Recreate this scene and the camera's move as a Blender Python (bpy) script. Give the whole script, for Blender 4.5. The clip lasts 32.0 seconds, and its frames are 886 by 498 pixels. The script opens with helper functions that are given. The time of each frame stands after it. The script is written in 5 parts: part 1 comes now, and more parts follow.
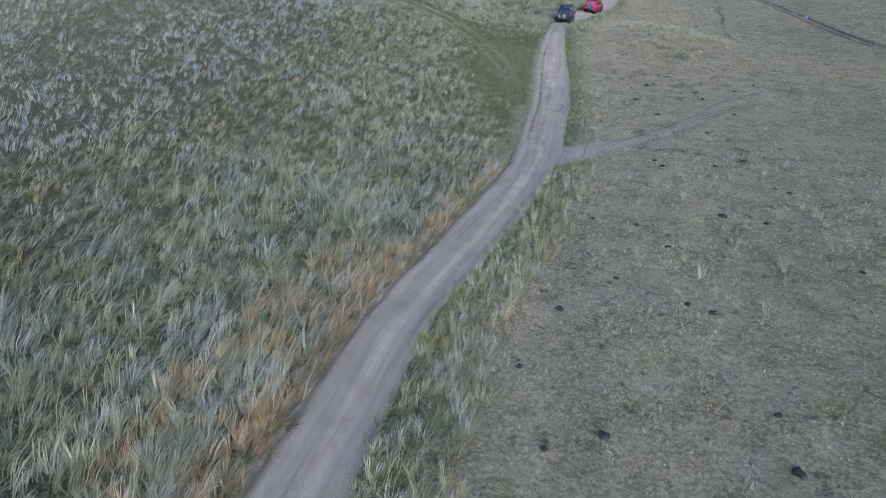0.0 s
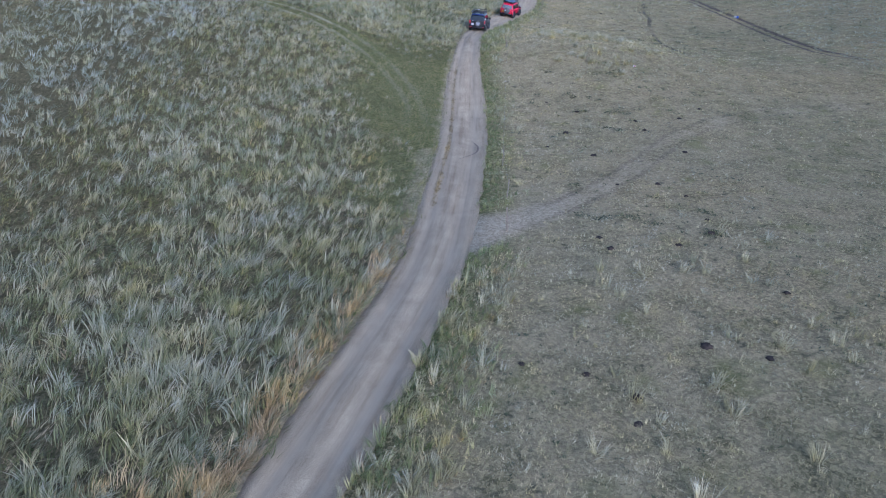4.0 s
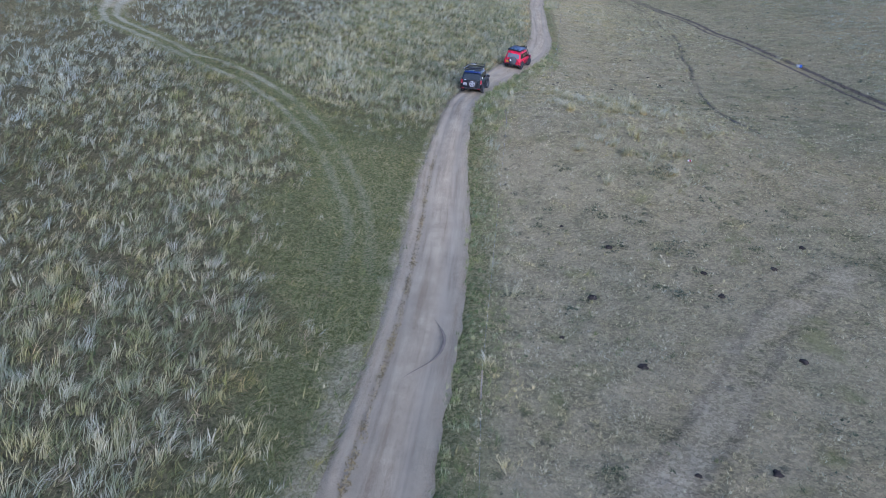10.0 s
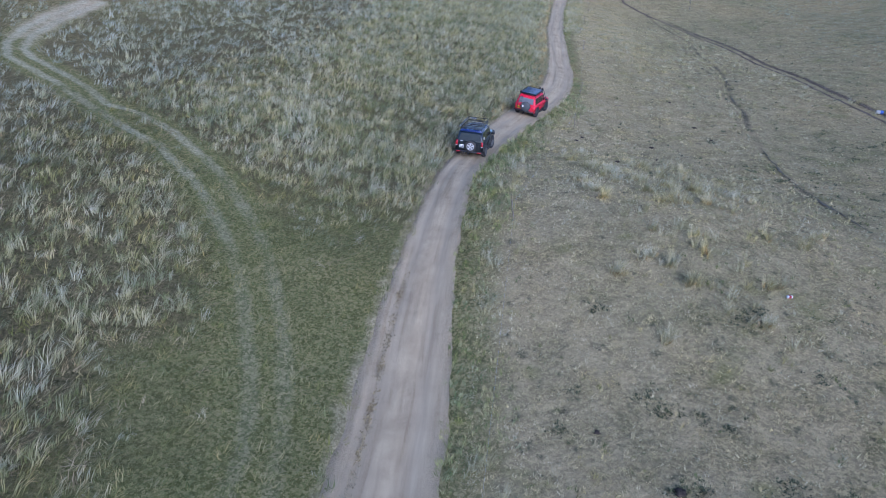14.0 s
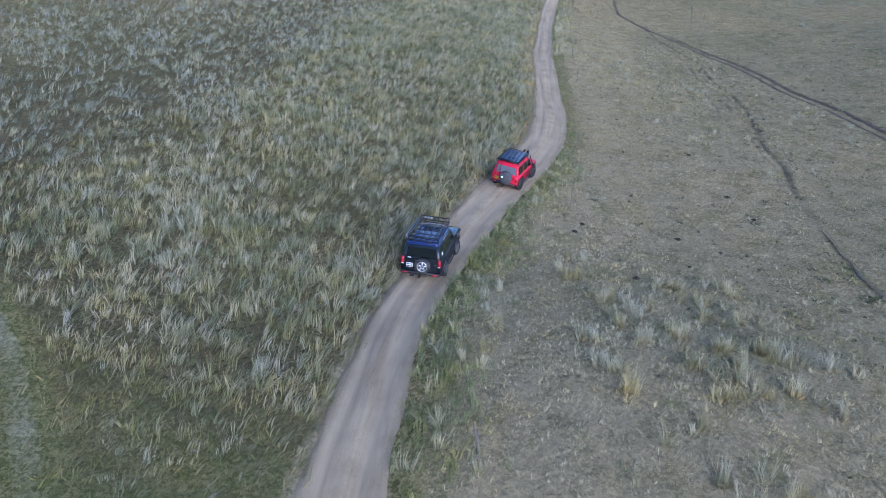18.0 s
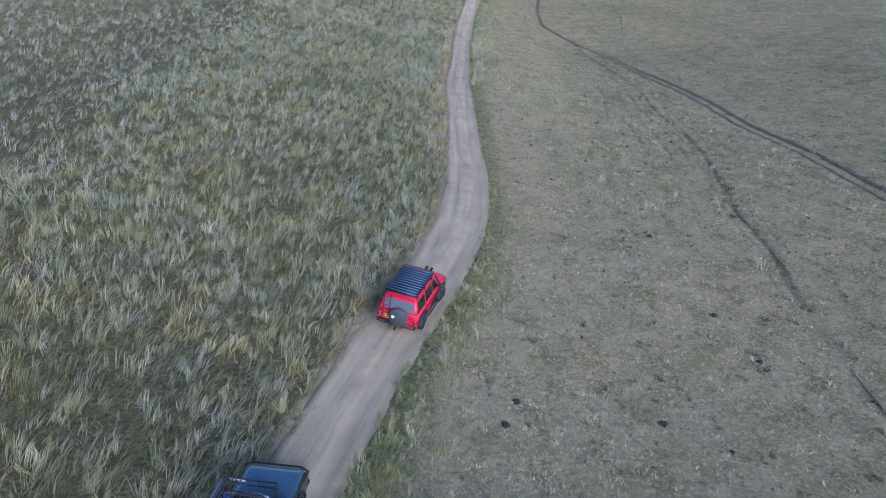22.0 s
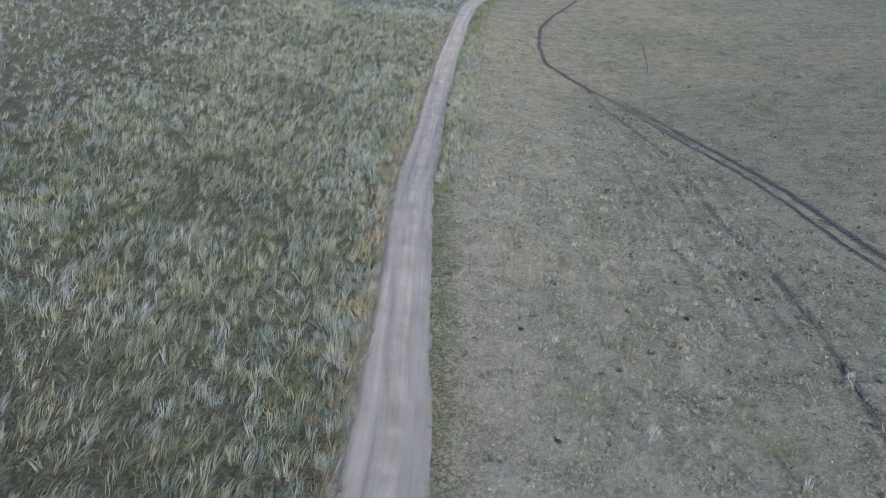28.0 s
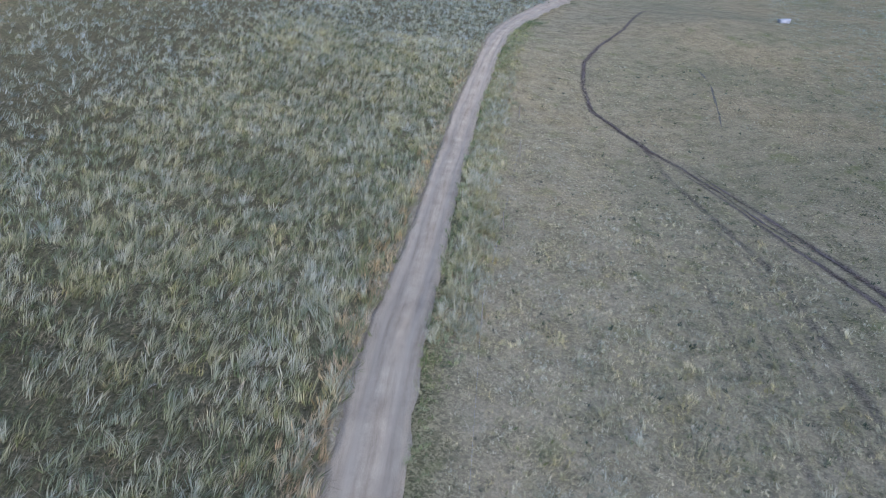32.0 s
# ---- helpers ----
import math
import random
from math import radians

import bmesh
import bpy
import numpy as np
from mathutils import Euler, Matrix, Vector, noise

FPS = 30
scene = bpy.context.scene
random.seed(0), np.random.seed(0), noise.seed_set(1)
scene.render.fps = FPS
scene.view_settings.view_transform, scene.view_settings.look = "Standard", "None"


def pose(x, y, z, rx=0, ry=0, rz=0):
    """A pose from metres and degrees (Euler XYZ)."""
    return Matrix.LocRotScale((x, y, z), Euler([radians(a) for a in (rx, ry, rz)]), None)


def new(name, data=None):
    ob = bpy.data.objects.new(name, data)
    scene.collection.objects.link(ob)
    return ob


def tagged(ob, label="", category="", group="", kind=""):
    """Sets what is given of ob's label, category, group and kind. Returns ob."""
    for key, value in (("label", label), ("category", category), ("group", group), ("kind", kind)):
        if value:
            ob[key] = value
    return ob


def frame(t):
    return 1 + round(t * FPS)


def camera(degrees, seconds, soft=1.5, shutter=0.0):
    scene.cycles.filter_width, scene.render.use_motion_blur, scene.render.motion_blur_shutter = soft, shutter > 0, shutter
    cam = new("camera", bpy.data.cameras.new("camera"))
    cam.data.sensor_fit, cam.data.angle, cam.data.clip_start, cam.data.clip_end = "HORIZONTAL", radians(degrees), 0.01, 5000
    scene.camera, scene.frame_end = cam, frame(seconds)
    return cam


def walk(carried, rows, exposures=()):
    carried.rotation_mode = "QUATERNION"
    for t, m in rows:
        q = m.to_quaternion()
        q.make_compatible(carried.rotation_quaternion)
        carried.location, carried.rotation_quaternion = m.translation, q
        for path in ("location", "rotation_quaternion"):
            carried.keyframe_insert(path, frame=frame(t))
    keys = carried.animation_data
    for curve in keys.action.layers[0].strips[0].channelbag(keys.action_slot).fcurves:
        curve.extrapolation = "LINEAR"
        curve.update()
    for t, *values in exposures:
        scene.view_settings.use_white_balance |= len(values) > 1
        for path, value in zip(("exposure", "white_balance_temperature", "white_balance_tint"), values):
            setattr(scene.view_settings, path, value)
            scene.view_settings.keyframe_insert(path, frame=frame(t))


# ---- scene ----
# camera: seconds, place in metres, turn in degrees
cam = camera(69.00, 32.0, soft=0.95)
ROWS = [
    (0.0, -0.00, -0.00, 14.96, 60.59, -0.26, 0.01),
    (0.5, 0.34, 1.61, 14.92, 60.54, -0.25, -0.63),
    (1.0, 0.65, 3.19, 14.86, 60.48, -0.27, -1.46),
    (1.5, 0.95, 4.82, 14.79, 60.45, -0.27, -2.42),
    (2.0, 1.26, 6.46, 14.72, 60.37, -0.35, -3.42),
    (2.5, 1.62, 8.05, 14.68, 60.30, -0.36, -4.42),
    (3.0, 2.01, 9.61, 14.66, 60.23, -0.39, -5.36),
    (3.5, 2.44, 11.16, 14.61, 60.14, -0.44, -6.14),
    (5.5, 4.53, 17.69, 14.33, 60.02, -0.33, -7.25),
    (6.0, 4.97, 19.17, 14.27, 60.08, -0.34, -7.34),
    (6.5, 5.40, 20.67, 14.21, 60.23, -0.33, -7.42),
    (7.0, 5.82, 22.21, 14.19, 60.48, -0.34, -7.26),
    (7.5, 6.22, 23.87, 14.21, 60.85, -0.34, -6.90),
    (8.0, 6.62, 25.61, 14.22, 61.09, -0.32, -6.47),
    (8.5, 7.00, 27.40, 14.23, 61.24, -0.32, -6.09),
    (9.0, 7.41, 29.19, 14.18, 61.35, -0.31, -5.73),
    (9.5, 7.82, 30.99, 14.15, 61.43, -0.28, -5.47),
    (10.0, 8.22, 32.83, 14.16, 61.60, -0.34, -5.21),
    (10.5, 8.62, 34.69, 14.16, 61.68, -0.37, -4.96),
    (11.0, 9.03, 36.60, 14.16, 61.82, -0.38, -4.79),
    (11.5, 9.42, 38.49, 14.11, 61.96, -0.40, -4.66),
    (12.0, 9.82, 40.40, 14.03, 62.02, -0.41, -4.52),
    (12.5, 10.22, 42.27, 13.96, 62.08, -0.41, -4.37),
    (13.0, 10.62, 44.17, 13.89, 62.17, -0.47, -4.19),
    (13.5, 10.99, 46.08, 13.86, 62.29, -0.49, -3.95),
    (14.0, 11.35, 47.99, 13.82, 62.39, -0.54, -3.73),
    (14.5, 11.70, 49.86, 13.81, 62.40, -0.59, -3.61),
    (16.5, 13.51, 57.58, 14.16, 62.82, 0.24, -3.72),
    (17.0, 13.92, 59.59, 14.20, 62.90, 0.30, -3.95),
    (17.5, 14.35, 61.47, 14.19, 62.74, 0.30, -4.37),
    (18.0, 14.79, 63.26, 14.18, 62.55, 0.29, -4.87),
    (18.5, 15.25, 65.12, 14.22, 62.57, 0.28, -5.38),
    (19.0, 15.73, 67.10, 14.23, 62.74, 0.24, -5.97),
    (19.5, 16.26, 69.11, 14.25, 62.76, 0.20, -6.63),
    (20.0, 16.80, 71.05, 14.27, 62.67, 0.15, -7.44),
    (20.5, 17.40, 72.98, 14.29, 62.57, 0.11, -8.36),
    (21.0, 18.03, 74.87, 14.33, 62.50, 0.10, -9.32),
    (21.5, 18.65, 76.73, 14.34, 62.39, 0.06, -10.37),
    (22.0, 19.32, 78.66, 14.35, 62.37, 0.01, -11.32),
    (22.5, 20.02, 80.69, 14.33, 62.38, -0.00, -12.18),
    (23.0, 20.78, 82.79, 14.31, 62.51, 0.01, -12.88),
    (23.5, 21.57, 84.96, 14.26, 62.62, 0.05, -13.45),
    (24.0, 22.34, 87.12, 14.23, 62.66, 0.06, -13.82),
    (24.5, 23.09, 89.22, 14.21, 62.69, 0.02, -14.05),
    (25.0, 23.83, 91.35, 14.18, 62.77, 0.00, -14.10),
    (25.5, 24.61, 93.44, 14.15, 62.82, 0.03, -14.01),
    (27.5, 27.39, 100.21, 14.53, 62.75, 0.89, -11.69),
    (28.0, 28.00, 102.20, 14.49, 62.93, 0.89, -10.87),
    (28.5, 28.61, 104.22, 14.48, 63.06, 0.89, -10.14),
    (29.0, 29.24, 106.23, 14.51, 63.14, 0.89, -9.57),
    (29.5, 29.84, 108.25, 14.53, 63.23, 0.88, -9.03),
    (30.0, 30.45, 110.33, 14.56, 63.36, 0.80, -8.56),
    (30.5, 31.01, 112.46, 14.62, 63.50, 0.76, -8.23),
    (31.0, 31.54, 114.65, 14.69, 63.58, 0.76, -8.04),
    (31.5, 32.09, 116.86, 14.74, 63.62, 0.73, -7.91),
    (32.0, 32.64, 119.03, 14.75, 63.65, 0.67, -7.77),
]
walk(cam, [(t, pose(x, y, z, rx, ry, rz)) for t, x, y, z, rx, ry, rz in ROWS], [(0, 0.81, 4640, 22)])

# world, sun and exposure
world = bpy.data.worlds.new("overcast_sky")
scene.world = world
world.use_nodes = True
wn = world.node_tree
sky = wn.nodes.new("ShaderNodeTexSky")
sky.sky_type = "NISHITA"
sky.sun_disc = False
sky.sun_elevation = radians(25)
sky.sun_rotation = radians(165)
sky.air_density, sky.dust_density, sky.ozone_density = 1.2, 3.0, 1.5
wn.links.new(sky.outputs[0], wn.nodes["Background"].inputs[0])
wn.nodes["Background"].inputs[1].default_value = 0.12
sun_data = bpy.data.lights.new("sun", "SUN")
sun_data.energy, sun_data.angle, sun_data.color = 1.35, radians(35), (1.0, 0.97, 0.93)
sun = new("sun", sun_data)
sun.matrix_world = pose(0, 0, 60, 65, 0, 15)


# materials
def mat(name):
    m = bpy.data.materials.new(name)
    m.use_nodes = True
    nt = m.node_tree
    return m, nt, nt.nodes["Principled BSDF"]


def node(nt, kind, **values):
    n = nt.nodes.new(kind)
    for key, value in values.items():
        n.inputs[key].default_value = value
    return n


def ramp(nt, fac, stops):
    r = nt.nodes.new("ShaderNodeValToRGB")
    e = r.color_ramp.elements
    e[0].position, e[0].color = stops[0][0], (*stops[0][1], 1)
    e[1].position, e[1].color = stops[-1][0], (*stops[-1][1], 1)
    for at, col in stops[1:-1]:
        e.new(at).color = (*col, 1)
    nt.links.new(fac, r.inputs[0])
    return r.outputs[0]


def mix(nt, fac, a, b, how="MIX"):
    n = nt.nodes.new("ShaderNodeMix")
    n.data_type, n.blend_type = "RGBA", how
    for socket, value in ((n.inputs[0], fac), (n.inputs[6], a), (n.inputs[7], b)):
        if isinstance(value, (int, float)):
            socket.default_value = value
        elif isinstance(value, tuple):
            socket.default_value = (*value, 1)
        else:
            nt.links.new(value, socket)
    return n.outputs[2]


def math_node(nt, how, a, b=0.0):
    n = nt.nodes.new("ShaderNodeMath")
    n.operation = how
    n.use_clamp = how in ("MULTIPLY_ADD",)
    for socket, value in zip(n.inputs, (a, b)):
        if isinstance(value, (int, float)):
            socket.default_value = value
        else:
            nt.links.new(value, socket)
    return n.outputs[0]


def noise_of(nt, scale, detail=4, rough=0.6, stretch=None, where="Object"):
    co = nt.nodes.new("ShaderNodeTexCoord").outputs[where]
    if stretch:
        mp = nt.nodes.new("ShaderNodeMapping")
        mp.inputs["Scale"].default_value = stretch
        nt.links.new(co, mp.inputs[0])
        co = mp.outputs[0]
    n = node(nt, "ShaderNodeTexNoise", Scale=scale, Detail=detail, Roughness=rough)
    nt.links.new(co, n.inputs["Vector"])
    return n.outputs[0]


def bump(nt, bsdf, height, strength, distance):
    b = node(nt, "ShaderNodeBump", Strength=strength, Distance=distance)
    nt.links.new(height, b.inputs["Height"])
    nt.links.new(b.outputs[0], bsdf.inputs["Normal"])


def attribute(nt, name):
    n = nt.nodes.new("ShaderNodeAttribute")
    n.attribute_name = name
    return n.outputs["Fac"]


def ground_material():
    m, nt, b = mat("pasture_turf")
    grain = noise_of(nt, 26.0, 4, 0.7)
    fine = noise_of(nt, 6.5, 6, 0.75)
    mid = noise_of(nt, 0.6, 6, 0.68)
    big = noise_of(nt, 0.07, 4, 0.55)
    clod = node(nt, "ShaderNodeTexVoronoi", Scale=11.0, Randomness=1.0)
    warp = nt.nodes.new("ShaderNodeVectorMath")
    warp.operation = "ADD"
    wobble = node(nt, "ShaderNodeTexNoise", Scale=9.0, Detail=2.0)
    push = nt.nodes.new("ShaderNodeVectorMath")
    push.operation = "SCALE"
    push.inputs["Scale"].default_value = 0.22
    place = nt.nodes.new("ShaderNodeTexCoord").outputs["Object"]
    nt.links.new(place, wobble.inputs["Vector"])
    nt.links.new(wobble.outputs["Color"], push.inputs[0])
    nt.links.new(push.outputs[0], warp.inputs[0])
    nt.links.new(place, warp.inputs[1])
    nt.links.new(warp.outputs[0], clod.inputs["Vector"])
    cell = nt.nodes.new("ShaderNodeSeparateColor")
    nt.links.new(clod.outputs["Color"], cell.inputs[0])
    lumpy = math_node(nt, "ADD", math_node(nt, "MULTIPLY", cell.outputs[0], 0.34), -0.01)
    mottle = math_node(nt, "ADD", math_node(nt, "MULTIPLY", grain, 0.34), math_node(nt, "MULTIPLY", fine, 0.34))
    mottle = math_node(nt, "ADD", mottle, lumpy)
    short = ramp(nt, mottle, [(0.38, (0.07, 0.066, 0.03)), (0.5, (0.19, 0.168, 0.092)), (0.62, (0.40, 0.345, 0.205))])
    patch = ramp(nt, mid, [(0.33, (0.105, 0.105, 0.05)), (0.5, (0.25, 0.222, 0.132)), (0.66, (0.43, 0.355, 0.22))])
    turf = mix(nt, 0.33, short, patch)
    tint = ramp(nt, big, [(0.36, (0.76, 0.78, 0.62)), (0.5, (0.95, 0.92, 0.77)), (0.62, (1.09, 0.99, 0.80))])
    turf = mix(nt, 1.0, turf, tint, "MULTIPLY")
    dry = math_node(nt, "MULTIPLY", attribute(nt, "dry"), ramp(nt, mid, [(0.35, (0.4, 0.4, 0.4)), (0.6, (1, 1, 1))]))
    turf = mix(nt, dry, turf, mix(nt, 0.68, turf, (0.41, 0.34, 0.205)))
    spots = noise_of(nt, 1.3, 5, 0.7)
    turf = mix(nt, ramp(nt, spots, [(0.58, (0, 0, 0)), (0.70, (0.75, 0.75, 0.75))]), turf, (0.055, 0.058, 0.036))
    moss = noise_of(nt, 0.45, 3, 0.5)
    turf = mix(nt, ramp(nt, moss, [(0.59, (0, 0, 0)), (0.72, (0.5, 0.5, 0.5))]), turf, (0.17, 0.175, 0.055))
    lush = ramp(nt, mottle, [(0.36, (0.09, 0.10, 0.03)), (0.5, (0.145, 0.15, 0.053)), (0.64, (0.23, 0.212, 0.092))])
    # litter tone between tussocks, with the shade of the gaps darkened into it
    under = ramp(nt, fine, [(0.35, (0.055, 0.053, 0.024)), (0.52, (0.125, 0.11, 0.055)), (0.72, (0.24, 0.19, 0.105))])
    soil = ramp(nt, mottle, [(0.36, (0.33, 0.268, 0.165)), (0.5, (0.43, 0.358, 0.232)), (0.64, (0.52, 0.44, 0.295))])
    ragged = math_node(nt, "SUBTRACT", mid, 0.5)

    def zone(name, sharp):
        z = math_node(nt, "ADD", attribute(nt, name), math_node(nt, "MULTIPLY", ragged, 1.1))
        n = node(nt, "ShaderNodeMapRange")
        n.inputs[1].default_value, n.inputs[2].default_value = 0.5 - sharp, 0.5 + sharp
        nt.links.new(z, n.inputs[0])
        return n.outputs[0]

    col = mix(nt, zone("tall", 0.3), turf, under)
    col = mix(nt, math_node(nt, "MULTIPLY", zone("lush", 0.4), 0.8), col, lush)
    col = mix(nt, math_node(nt, "MULTIPLY", zone("bare", 0.35), 0.95), col, soil)

    shaky = math_node(nt, "SUBTRACT", noise_of(nt, 1.6, 5, 0.7), 0.5)
    broken = ramp(nt, noise_of(nt, 0.33, 3, 0.6), [(0.38, (0.3, 0.3, 0.3)), (0.56, (1, 1, 1))])

    def wheel_line(name, at, width, strength):
        """A worn line at a set distance beside a guide, broken up and ragged."""
        d = math_node(nt, "ABSOLUTE", math_node(nt, "SUBTRACT", attribute(nt, name), at))
        d = math_node(nt, "ADD", d, math_node(nt, "MULTIPLY", shaky, 1.3 * width))
        n = node(nt, "ShaderNodeMapRange")
        n.inputs[1].default_value, n.inputs[2].default_value = 1.25 * width, 0.45 * width
        n.inputs[4].default_value = strength
        nt.links.new(d, n.inputs[0])
        return n.outputs[0] if strength == 1 else math_node(nt, "MULTIPLY", n.outputs[0], broken)

    straw = ramp(nt, mottle, [(0.38, (0.29, 0.28, 0.175)), (0.5, (0.38, 0.36, 0.245)), (0.62, (0.47, 0.44, 0.31))])
    for name in ("rut_west", "rut_east"):
        col = mix(nt, math_node(nt, "MULTIPLY", wheel_line(name, 0.0, 0.34, 0.6), attribute(nt, "rut_worn")), col, straw)
    churned = ramp(nt, mottle, [(0.38, (0.055, 0.046, 0.032)), (0.6, (0.17, 0.143, 0.098))])
    for at in (-0.75, 0.7):
        col = mix(nt, math_node(nt, "MULTIPLY", wheel_line("fork_side", at, 0.24, 0.42), attribute(nt, "fork_worn")), col, churned)
    for at, strength in ((0.0, 0.85), (0.75, 0.4), (1.6, 0.58), (2.9, 0.46), (4.6, 0.5), (-1.2, 0.4), (-2.6, 0.3)):
        where = attribute(nt, "furrowed") if abs(at) > 1 else attribute(nt, "mud_worn")
        col = mix(nt, math_node(nt, "MULTIPLY", wheel_line("mud_side", at, 0.33 if at == 0 else 0.22, strength), where), col, churned)
    mire = ramp(nt, mottle, [(0.38, (0.06, 0.046, 0.034)), (0.6, (0.18, 0.143, 0.105))])
    for at, where in ((-0.62, "mud_pair"), (0.58, "mud_pair"), (0.0, "mud_single")):
        col = mix(nt, math_node(nt, "MULTIPLY", wheel_line("mud_line", at, 0.3, 1), attribute(nt, where)), col, mire)
    nt.links.new(col, b.inputs["Base Color"])
    b.inputs["Roughness"].default_value = 0.95
    b.inputs["Specular IOR Level"].default_value = 0.03
    hummock = noise_of(nt, 2.4, 3, 0.5)
    bump(nt, b, math_node(nt, "ADD", mottle, math_node(nt, "MULTIPLY", hummock, 1.2)), 1.0, 0.12)
    return m


def road_material():
    m, nt, b = mat("packed_earth")
    grain = noise_of(nt, 30.0, 6, 0.75)
    blot = noise_of(nt, 0.7, 5, 0.65)
    lane = nt.nodes.new("ShaderNodeCombineXYZ")
    nt.links.new(math_node(nt, "MULTIPLY", attribute(nt, "across"), 3.2), lane.inputs[0])
    nt.links.new(math_node(nt, "MULTIPLY", attribute(nt, "along"), 0.16), lane.inputs[1])
    tread = node(nt, "ShaderNodeTexNoise", Scale=1.0, Detail=4.0, Roughness=0.6)
    nt.links.new(lane.outputs[0], tread.inputs["Vector"])
    streak = tread.outputs[0]
    across = attribute(nt, "rut")
    edge = attribute(nt, "edge")
    c = ramp(nt, grain, [(0.30, (0.25, 0.202, 0.128)), (0.5, (0.41, 0.342, 0.222)), (0.70, (0.585, 0.498, 0.34))])
    c = mix(nt, 1.0, c, ramp(nt, blot, [(0.35, (0.80, 0.76, 0.73)), (0.65, (1.08, 1.05, 1.02))]), "MULTIPLY")
    c = mix(nt, 1.0, c, ramp(nt, streak, [(0.34, (0.82, 0.79, 0.76)), (0.5, (1.0, 1.0, 1.0)), (0.68, (1.12, 1.11, 1.1))]), "MULTIPLY")
    smooth = ramp(nt, streak, [(0.3, (0.275, 0.225, 0.148)), (0.7, (0.395, 0.33, 0.222))])
    c = mix(nt, math_node(nt, "MULTIPLY", across, 0.8), c, smooth)
    damp = noise_of(nt, 0.33, 4, 0.6)
    c = mix(nt, ramp(nt, damp, [(0.57, (0, 0, 0)), (0.74, (0.25, 0.25, 0.25))]), c, (0.13, 0.105, 0.08))
    rim = math_node(nt, "MULTIPLY", edge, ramp(nt, blot, [(0.3, (0.2, 0.2, 0.2)), (0.6, (1, 1, 1))]))
    c = mix(nt, math_node(nt, "MULTIPLY", rim, 0.7), c, ramp(nt, grain, [(0.35, (0.11, 0.095, 0.065)), (0.65, (0.33, 0.28, 0.19))]))
    nt.links.new(c, b.inputs["Base Color"])
    b.inputs["Roughness"].default_value = 0.92
    b.inputs["Specular IOR Level"].default_value = 0.06
    bump(nt, b, math_node(nt, "ADD", grain, math_node(nt, "MULTIPLY", streak, 1.2)), 0.9, 0.04)
    return m


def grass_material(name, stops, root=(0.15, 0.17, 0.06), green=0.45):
    """Blades coloured by stops, bleached at tips, with shade painted into the green foot."""
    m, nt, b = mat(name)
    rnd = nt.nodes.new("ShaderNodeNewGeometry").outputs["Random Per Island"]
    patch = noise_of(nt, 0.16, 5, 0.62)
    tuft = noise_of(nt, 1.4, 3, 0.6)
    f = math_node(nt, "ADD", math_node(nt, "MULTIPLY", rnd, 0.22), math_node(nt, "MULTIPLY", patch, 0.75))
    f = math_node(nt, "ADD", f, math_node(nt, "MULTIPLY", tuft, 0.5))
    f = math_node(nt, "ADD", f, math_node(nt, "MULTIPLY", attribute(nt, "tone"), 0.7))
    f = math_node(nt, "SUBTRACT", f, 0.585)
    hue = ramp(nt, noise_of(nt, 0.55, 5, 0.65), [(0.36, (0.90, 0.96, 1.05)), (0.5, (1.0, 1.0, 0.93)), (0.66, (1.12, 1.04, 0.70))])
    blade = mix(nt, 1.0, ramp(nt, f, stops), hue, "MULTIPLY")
    # foot colour is darker as well as greener: shade near the ground, put into colour
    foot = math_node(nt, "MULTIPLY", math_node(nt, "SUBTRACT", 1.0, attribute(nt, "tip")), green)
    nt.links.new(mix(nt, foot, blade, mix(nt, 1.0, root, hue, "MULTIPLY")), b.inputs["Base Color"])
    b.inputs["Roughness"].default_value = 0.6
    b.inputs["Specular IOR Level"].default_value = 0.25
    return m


GROUND = ground_material()
ROAD = road_material()
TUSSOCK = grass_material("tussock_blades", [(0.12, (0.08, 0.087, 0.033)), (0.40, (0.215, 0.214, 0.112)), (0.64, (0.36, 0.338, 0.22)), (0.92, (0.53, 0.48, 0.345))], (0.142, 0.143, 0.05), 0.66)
# paler and greyer than TUSSOCK: distance haze put into the blade colours
FAR = grass_material("far_hazed_blades", [(0.15, (0.20, 0.208, 0.145)), (0.5, (0.33, 0.328, 0.25)), (0.85, (0.45, 0.435, 0.35))], (0.15, 0.165, 0.07), 0.6)
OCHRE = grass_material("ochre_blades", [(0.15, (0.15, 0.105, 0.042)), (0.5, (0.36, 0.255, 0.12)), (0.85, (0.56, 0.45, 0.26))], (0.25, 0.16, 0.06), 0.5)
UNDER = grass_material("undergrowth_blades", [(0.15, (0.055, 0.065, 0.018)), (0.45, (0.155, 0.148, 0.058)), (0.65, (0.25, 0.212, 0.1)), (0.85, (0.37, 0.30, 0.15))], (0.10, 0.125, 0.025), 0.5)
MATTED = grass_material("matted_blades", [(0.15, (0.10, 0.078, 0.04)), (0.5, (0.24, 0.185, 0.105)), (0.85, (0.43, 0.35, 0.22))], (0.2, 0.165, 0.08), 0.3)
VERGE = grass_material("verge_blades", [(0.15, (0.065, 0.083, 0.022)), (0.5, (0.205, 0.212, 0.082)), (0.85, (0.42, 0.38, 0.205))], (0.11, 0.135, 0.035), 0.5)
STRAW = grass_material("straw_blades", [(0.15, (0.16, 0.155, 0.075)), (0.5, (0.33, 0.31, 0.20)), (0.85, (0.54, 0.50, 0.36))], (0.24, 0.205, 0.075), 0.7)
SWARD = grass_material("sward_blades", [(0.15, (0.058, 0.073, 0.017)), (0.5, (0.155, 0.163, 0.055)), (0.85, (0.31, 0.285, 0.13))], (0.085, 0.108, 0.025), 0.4)
